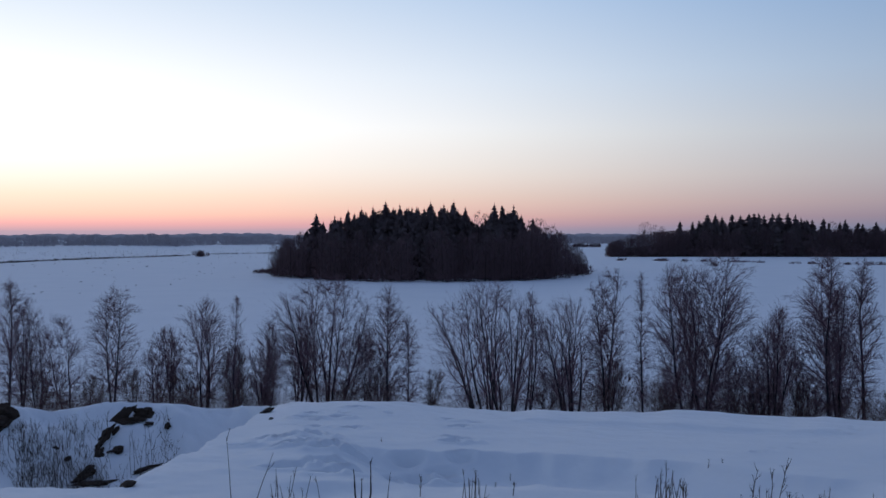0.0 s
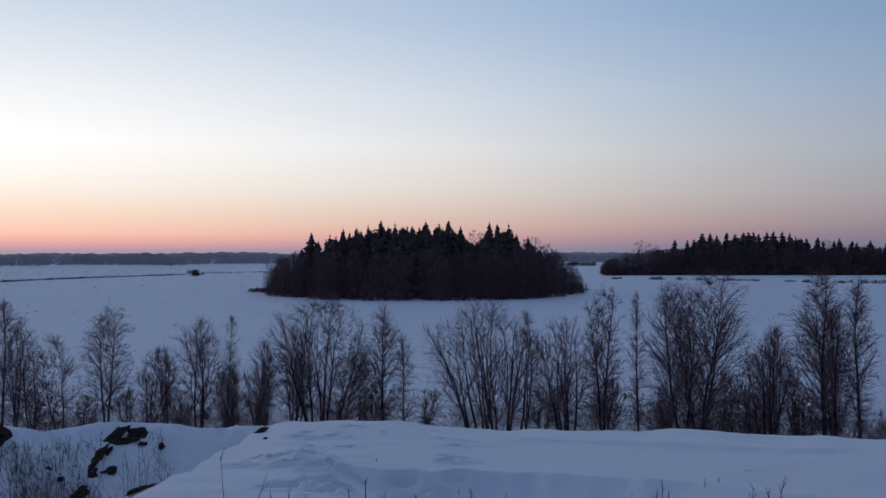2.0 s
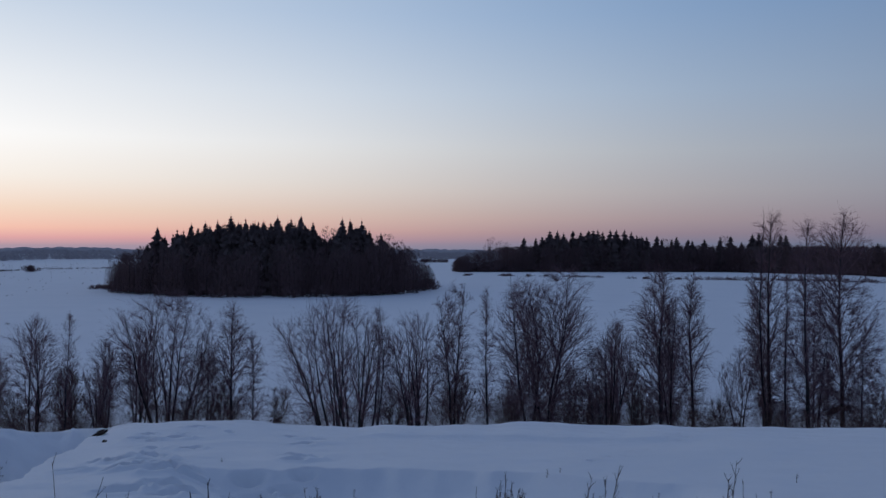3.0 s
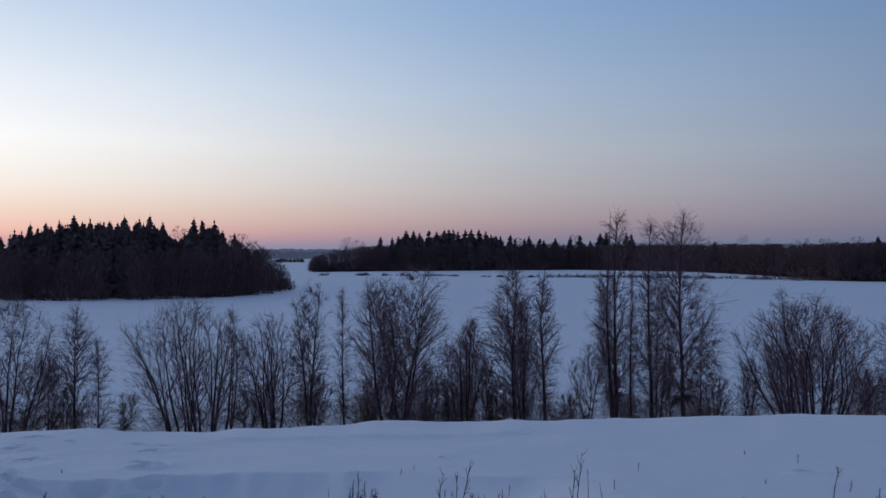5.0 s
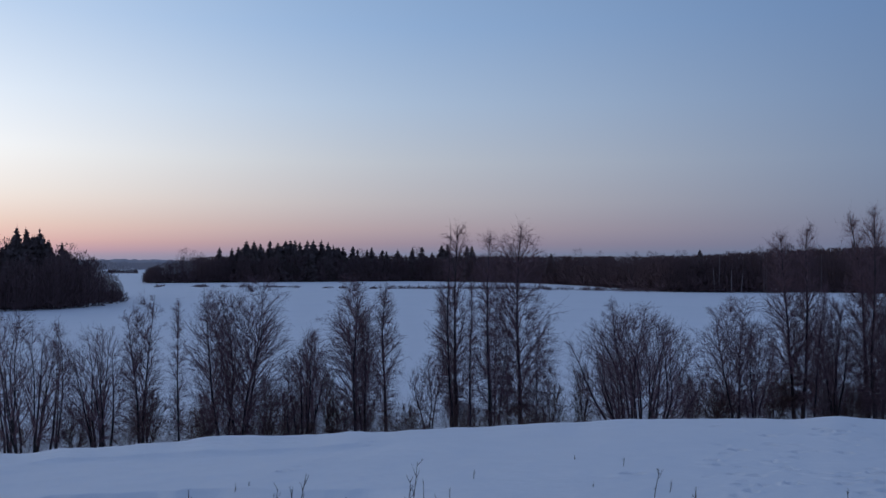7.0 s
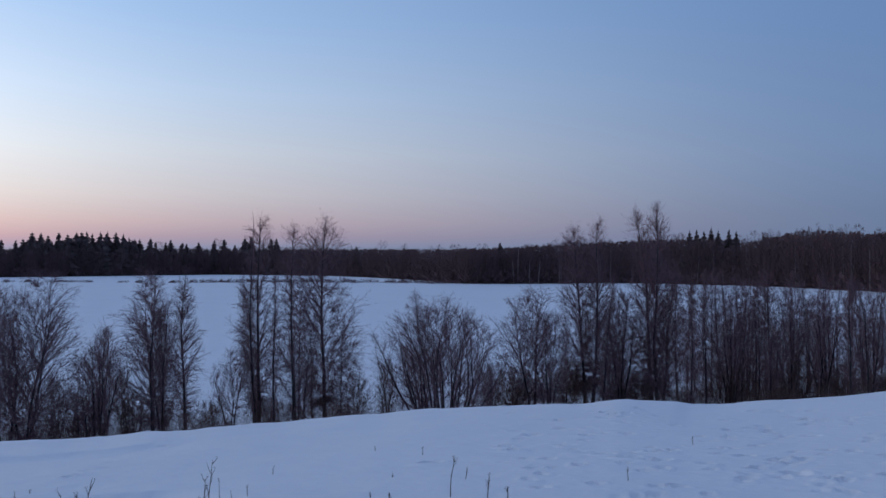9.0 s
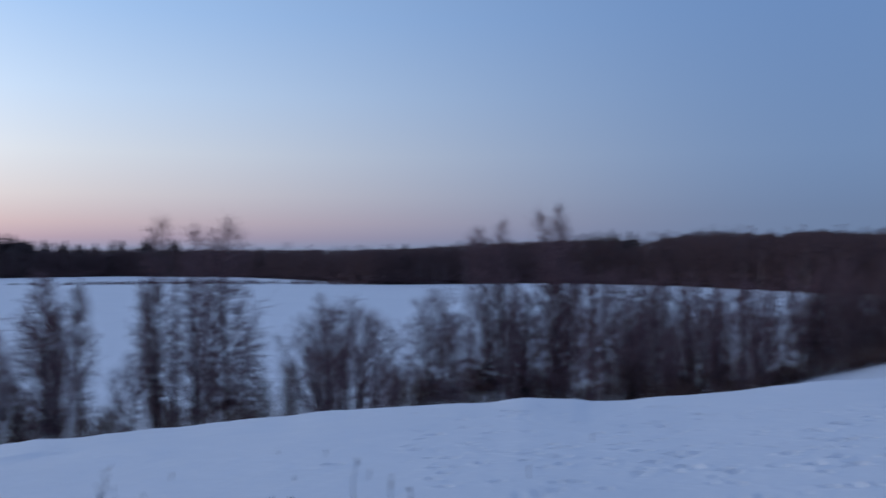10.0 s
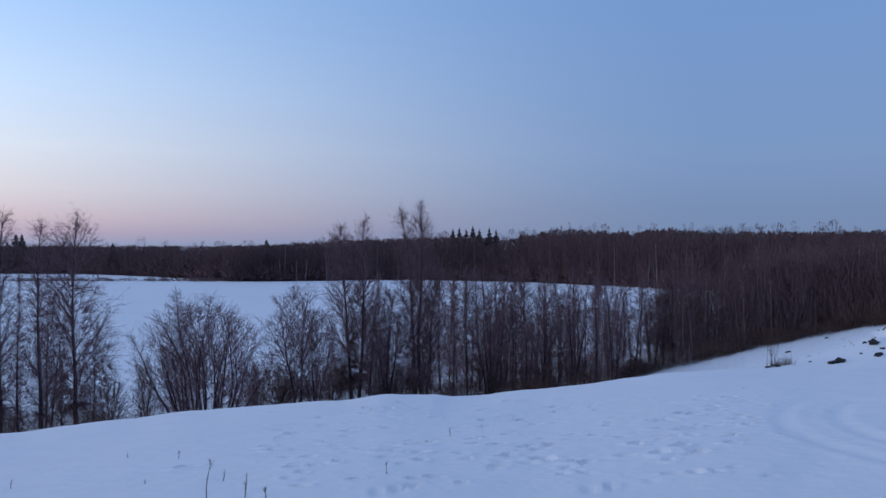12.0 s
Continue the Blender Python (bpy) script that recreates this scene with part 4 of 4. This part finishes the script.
def dark_thicket():
    """The closed stand of bare trees where the wood meets the hillside."""
    rng = np.random.default_rng(55)
    n = 240
    az = np.concatenate([rng.uniform(65.5, 70.5, 34), rng.uniform(70.2, 81, n - 34)])
    d = np.interp(az, [56, 66, 72, 78, 90], [74, 76, 76, 76, 76]) + np.where(rng.random(n) < 0.4, rng.uniform(0, 5, n), rng.uniform(0, 45, n))
    el = np.interp(az, [56, 66, 69, 72, 78, 90], [-2.4, -1.6, -0.4, 0.5, 0.95, 1.2]) - rng.uniform(0, 1.4, n)
    xs, ys = d * np.sin(np.radians(az)), d * np.cos(np.radians(az))
    trunk, crown = bare_wood(rng, xs, ys, EYE + d * np.tan(np.radians(el)), rng.uniform(0.9, 1.7, n), 640, 0.042, 0.017)
    ob = thing("dark_thicket", 0, 0, 0, "dense dark thicket of bare birch and alder by the slope", "woodland", kind="stuff")
    part("stem", mesh_from("stem", *trunk, PALE_TRUNK), ob)
    part("crown", mesh_from("crown", *crown, WOOD_BARE), ob)


dark_thicket()

# ---- the open field: scrub, ditch grass, far bush ----


def field_growth():
    rng = np.random.default_rng(17)

    def along(name, az0, d0, az1, d1, n, size, label, mat, wander=4.0, squash=0.5, knots=0):
        k = np.clip(rng.choice(rng.random(knots), n) + rng.normal(0, 0.012, n), 0, 1) if knots else rng.random(n)
        az, d = az0 + (az1 - az0) * k, d0 + (d1 - d0) * k + rng.normal(0, wander, n)
        xs, ys = d * np.sin(np.radians(az)), d * np.cos(np.radians(az))
        r = rng.uniform(0.5, 1.3, n) * size
        ob = thing(name, 0, 0, 0, label, "vegetation", kind="stuff")
        part("tuft", mesh_from("tuft", *lumps(rng, np.stack([xs, ys, ground(xs, ys) + r * 0.2], 1), r, squash, 26), mat), ob)
    along("ditch_grass", -30, 372, -14.9, 566, 460, 0.8, "dark line of dry grass along a snowy ditch", GRASS, 2.5)
    along("ditch_grass", -14, 600, -10, 640, 60, 0.8, "dark line of dry grass along a snowy ditch", GRASS, 4)
    along("scrub_line", 10.5, 440, 24, 405, 110, 1.0, "scattered dark scrub and clods across the field", WOOD_BARE, 3, 0.5, 13)
    along("scrub_line", 24, 405, 40, 372, 260, 1.1, "scattered dark scrub and clods across the field", WOOD_BARE, 4, 0.8)
    along("scrub_patch", -11.3, 300, -9.6, 296, 40, 1.1, "low dark scrub beside the island wood", WOOD_BARE, 3)
    along("field_stubble", -32, 640, -8, 700, 900, 0.35, "grey stubble showing through thin snow on the far field", GRASS, 120, 0.4)
    along("field_tufts", -26, 200, -8, 420, 70, 0.25, "sparse dry grass tufts poking through field snow", GRASS, 70)
    # a lone dark bush with a snowy mound behind it
    x, y = spot(-14.3, 530)
    c = np.array([[x + rng.uniform(-1, 1) ** 3 * 4.2, y + rng.normal(0, 1.5), 0.5 + 2.1 * rng.random()] for _ in range(26)])
    ob = thing("field_bush", x, y, 0, "lone dark bush out on the snowy field", "bush")
    ob.matrix_basis = Matrix()
    part("crown", mesh_from("crown", *lumps(rng, c, rng.uniform(0.9, 1.6, 26), 0.8, 60), WOOD_BARE), ob)
    # a row of dark round bushes far off between the two woods
    for i in range(7):
        x, y = spot(7.9 + i * 0.24, 980)
        c = np.array([[x + rng.normal(0, 0.8), y + rng.normal(0, 0.8), 1.6 + rng.normal(0, 0.8)] for _ in range(12)])
        ob = thing("field_bush", x, y, 0, "small dark bush in a far row across the field", "bush", "far row of bushes")
        ob.matrix_basis = Matrix()
        part("crown", mesh_from("crown", *lumps(rng, c, rng.uniform(1.2, 1.8, 12), 1.0, 40), WOOD_BARE), ob)


field_growth()

# ---- soil, stones and dry stalks on the hilltop ----


def lump(name, az, r, sx, sy, sz, turn, mat, label, category, seed, sink=0.3):
    bm = bmesh.new()
    bmesh.ops.create_icosphere(bm, subdivisions=3, radius=1)
    for v in bm.verts:
        n = noise.noise(v.co * 1.3 + Vector((seed * 3.1, 0, 0))) * 0.6 + noise.noise(v.co * 3.1 + Vector((0, seed * 1.7, 0))) * 0.45 + noise.noise(v.co * 8 + Vector((0, 0, seed))) * 0.2
        v.co *= 1 + n
        v.co = Vector((v.co.x * sx, v.co.y * sy, v.co.z * sz))
    me = bpy.data.meshes.new(name)
    for f in bm.faces:
        f.smooth = seed % 3 == 0
    bm.to_mesh(me)
    bm.free()
    me.materials.append(mat)
    x, y = spot(az, r)
    ob = new(name, me)
    ob.matrix_basis = pose(x, y, height(x, y) + sz * (0.5 - sink), 0, 0, turn)
    return tagged(ob, label, category, "soil clods" if mat is SOIL else "stones")


CLODS = [(-18.83, 21.5, 0.32, 0.09, -45), (-17.45, 21.65, 0.19, 0.122, 15), (-18.22, 21.4, 0.22, 0.064, -8), (-17.17, 21.35, 0.11, 0.032, 0), (-19.63, 20.95, 0.21, 0.069, -52), (-19.94, 20.75, 0.14, 0.049, -55),
         (-19.97, 20.6, 0.11, 0.067, -40), (-20.57, 20.25, 0.13, 0.084, -35), (-20.88, 20.2, 0.17, 0.042, -20), (-20.13, 20.0, 0.27, 0.042, 0), (-19.06, 20.65, 0.12, 0.055, -15), (-16.2, 21.1, 0.05, 0.05, 0), (-18.45, 9.5, 0.06, 0.025, -25), (-17.61, 20.3, 0.24, 0.036, -15),
         (-24.83, 21.6, 0.17, 0.18, 10), (-10.6, 18.2, 0.13, 0.038, -25), (-10.28, 17.05, 0.03, 0.02, 0), (-19.05, 21.1, 0.09, 0.044, -50)]
for i, (az, r, sx, sz, roll) in enumerate(CLODS):
    ob = lump("soil_clod", az, r, sx * 1.2, 0.12, sz * 1.15, -az, SOIL, "dark frozen soil breaking through the snowy bank", "soil", i)
    ob.matrix_basis = ob.matrix_basis @ pose(0, 0, 0, 0, roll, 0)
for i, (az, r, sx) in enumerate([(-25.3, 21.4, 0.24), (-22.3, 20.9, 0.07), (-21.6, 20.6, 0.08)]):
    lump("soil_clod", az, r, sx, sx * 0.7, sx * 0.6, 40 * i, SOIL, "dark frozen soil clod breaking through the snow", "soil", i + 20)
for i, (az, r, sx) in enumerate([(75.9, 24.6, 0.27), (75.5, 24.5, 0.15), (72.2, 24.6, 0.11), (72.7, 24.7, 0.13), (74.4, 25.0, 0.07), (72.5, 25.1, 0.09), (77.65, 26.0, 0.22), (77.9, 24.9, 0.2), (77.2, 26.4, 0.12), (78.6, 26.0, 0.22), (76.6, 26.6, 0.08), (77.0, 25.3, 0.07), (78.1, 25.5, 0.1), (73.0, 67.3, 0.26), (75.0, 72.0, 0.24)]):
    lump("stone", az, r, sx * 0.62, sx * 0.45, sx * 0.33, 50 * i, STONE, "dark stone half buried in the snow", "stone", i + 40)


def rubble():
    rng = random.Random(29)
    for i in range(34):
        az, r = rng.uniform(74.3, 79.5), rng.uniform(26.2, 29.2)
        sx = rng.uniform(0.03, 0.09)
        lump("stone", az, r, sx, sx * 0.8, sx * 0.6, rng.uniform(0, 360), STONE, "small stone on a snowy heap of rubble", "stone", i + 70)


rubble()


def bank_grass():
    """Thin dead grass and twigs that stick out of the snow on the gully bank."""
    rng = np.random.default_rng(63)
    n = 4000
    az = np.where(rng.random(n) < 0.6, rng.uniform(-26, -18.5, n), rng.uniform(-26, -15.5, n))
    r = 18.6 + 3.0 * rng.beta(1.6, 1.8, n)
    keep = noise2(az * 1.1, r * 1.3) + rng.normal(0, 0.35, n) > 0.05
    az, r = np.radians(az[keep]), r[keep]
    x, y = r * np.sin(az), r * np.cos(az)
    p0 = np.stack([x, y, ground(x, y) - 0.02], 1)
    p1 = p0 + np.stack([rng.normal(0, 0.07, len(x)), rng.normal(-0.03, 0.07, len(x)), rng.uniform(0.08, 0.42, len(x)) ** 1.2], 1)
    mid = p0 + (p1 - p0) * rng.uniform(0.3, 0.8, (len(x), 1))
    p2 = mid + rng.normal(0, 0.06, p0.shape) + np.array([0, 0, 0.08])
    v, f = join([spikes(p0, p1, 0.006), spikes(mid, p2, 0.0042)])
    ob = thing("bank_grass", 0, 0, 0, "thin dead grass sticking out of the snowy gully bank", "grass", kind="stuff")
    part("blades", mesh_from("blades", v, f, STALK), ob)


bank_grass()


def bench_shade_grass():
    """Thin dead grass added in place of shade on snow between brow and thicket."""
    rng = np.random.default_rng(83)
    # the blades only darken the bench; its shade is not modelled
    n = 4000
    az, r = np.radians(rng.uniform(61, 82, n)), rng.uniform(44, 75, n)
    x, y = r * np.sin(az), r * np.cos(az)
    p0 = np.stack([x, y, ground(x, y) - 0.02], 1)
    p1 = p0 + np.stack([rng.normal(0, 0.06, n), rng.normal(0, 0.06, n), rng.uniform(0.04, 0.11, n)], 1)
    ob = thing("bench_shade_grass", 0, 0, 0, "sparse dead grass added to shade the snow beside the thicket", "grass", kind="stuff")
    part("blades", mesh_from("blades", *slivers(rng, p0, p1, 0.007), GRASS), ob)
    # a tuft by the stones
    az, r = np.radians(rng.normal(72.9, 0.3, 260)), rng.normal(25.0, 0.14, 260)
    x, y = r * np.sin(az), r * np.cos(az)
    p0 = np.stack([x, y, ground(x, y) - 0.02], 1)
    p1 = p0 + np.stack([rng.normal(0, 0.08, 260), rng.normal(0, 0.08, 260), rng.uniform(0.08, 0.3, 260)], 1)
    tuft = thing("grass_tuft", 0, 0, 0, "tuft of dead grass beside half-buried stones", "grass", kind="stuff")
    part("blades", mesh_from("blades", *slivers(rng, p0, p1, 0.0035), GRASS), tuft)


bench_shade_grass()


def weed(name, az, r, tall, rng, label, dark=False, branches=7, lean=0.022, tilt=None, girth=0.0040):
    """A dry stalk with short side shoots and small seed heads; tilt is its slant across the line of sight."""
    x, y = spot(az, r)
    z = height(x, y)
    ob = thing(name, x, y, z - 0.03, label, "weed", "dry stalks", turn=rng.uniform(0, 360) if tilt is None else 0.0)
    g = np.random.default_rng(int(az * 100) % 9973 + 5)
    way = [g.normal(0, lean), g.normal(0, lean), 1.0] if tilt is None else [tilt * math.cos(radians(az)), -tilt * math.sin(radians(az)), 1.0]
    pts, rad = grow(g, np.zeros((1, 3)), np.array([way]), np.array([tall]), np.array([0.010 if dark else girth]), 8, 0.2 if tilt is None else 0.0, 0.06 if dark else 0.032)
    part("stalk", mesh_from("stalk", *loft(pts[0], rad[0] + 0.0012, 5), BARK if dark else STALK, True), ob)
    s, h, l, q, t = sprout(g, pts, rad, branches, 0.35, 1.0, (18, 50), tall * 0.2, 0.7)
    p, qq = grow(g, s, h, l, np.full(len(s), 0.0032 if not dark else 0.005), 3, 0.4, 0.1)
    part("shoot", mesh_from("shoot", *line_tubes(p, qq + 0.0008), BARK if dark else STALK), ob)["kind"] = "stuff"
    if not dark:
        tips = p[:, -1]
        part("seed_head", mesh_from("seed_head", *lumps(g, tips, np.full(len(tips), 0.014), 1.0, 12), STALK), ob)["kind"] = "stuff"


# bearing, dip of the tip below the eye, slant
WEEDS = [(-12.6, 11.4, -0.06), (-11.2, 12.3, 0.3), (-9.9, 13.8, 0.05), (-9.2, 13.3, 0.1), (-8.5, 13.9, 0.3), (-3.4, 13.7, 0.15), (-1.4, 14.0, 0.12), (2.0, 13.9, -0.05), (4.2, 14.8, 0.1),
         (12.6, 14.0, 0.02), (12.9, 13.6, 0.05), (13.2, 13.2, 0.06), (13.5, 14.1, 0.0), (13.8, 13.9, 0.06), (14.2, 13.7, 0.08), (14.4, 14.2, 0.0), (17.9, 12.9, 0.12), (19.3, 12.1, 0.12), (19.0, 13.0, 0.05), (18.4, 14.2, -0.2),
         (20.1, 14.0, 0.0), (20.4, 14.2, 0.02), (21.8, 14.2, -0.05), (22.2, 14.3, 0.0), (24.6, 14.2, 0.0), (26.3, 11.5, 0.03), (26.0, 12.6, 0.06), (40.6, 11.7, -0.02), (42.8, 12.5, 0.04), (44.0, 13.3, 0.08), (37.0, 13.9, 0.0), (35.8, 14.0, 0.0)]


def weeds():
    rng = random.Random(9)
    for az, dip, tilt in WEEDS:
        r = 8.5 + rng.uniform(-0.2, 0.5)
        x, y = spot(az, r)
        tall = EYE - r * math.tan(radians(dip)) - height(x, y)
        weed("dry_weed", az, r, max(tall, 0.15), rng, "thin dry brown weed stalk standing in snow", branches=1 if az < -2 else 6, tilt=tilt, girth=0.0032 if az < -2 else 0.0042)
    # tufts of thin grass between the taller stalks
    for centre, spread, count in ((1.6, 0.5, 9), (13.4, 0.8, 16), (19.0, 0.9, 10), (20.8, 0.8, 8), (25.5, 1.0, 8), (-9.4, 1.2, 8)):
        for i in range(count):
            weed("dry_weed", centre + rng.gauss(0, spread), 8.3 + rng.uniform(-0.3, 0.5), rng.uniform(0.16, 0.34), rng, "thin dead grass stalk standing in snow", branches=1, lean=0.12, girth=0.0028)
    for az, dip, slant in ((-5.25, 13.5, -0.10), (-4.5, 12.97, 0.14), (-4.9, 14.4, -0.1)):
        x, y = spot(az, 8.2)
        weed("bare_twig", az, 8.2, EYE - 8.2 * math.tan(radians(dip)) - height(x, y), rng, "dark bare twig sticking out of the snow", True, 1, tilt=slant)
    for i in range(9):
        az, r = -17.5 + rng.gauss(0, 0.5), 20.2 + rng.gauss(0, 0.12)
        weed("dry_weed", az, r, rng.uniform(0.5, 1.15), rng, "thin dry brown weed stalk standing in snow", branches=5, lean=0.15)
    for i in range(26):
        az, r = rng.uniform(-25, -19.5), rng.uniform(19.6, 21.0)
        weed("dry_weed", az, r, rng.uniform(0.25, 0.7), rng, "thin dry brown weed stalk standing in snow", branches=6, lean=0.12)
    for i in range(7):
        az, r = 72.4 + rng.gauss(0, 0.25), 24.8 + rng.gauss(0, 0.2)
        weed("dry_weed", az, r, rng.uniform(0.4, 0.8), rng, "thin dry brown weed stalk standing in snow", branches=5, lean=0.1)
    for i in range(16):
        az, r = rng.uniform(-8, 58), rng.uniform(9.5, 13)
        weed("dry_weed", az, r, rng.uniform(0.05, 0.14), rng, "short dry weed tip poking out of the snow", branches=3)


weeds()
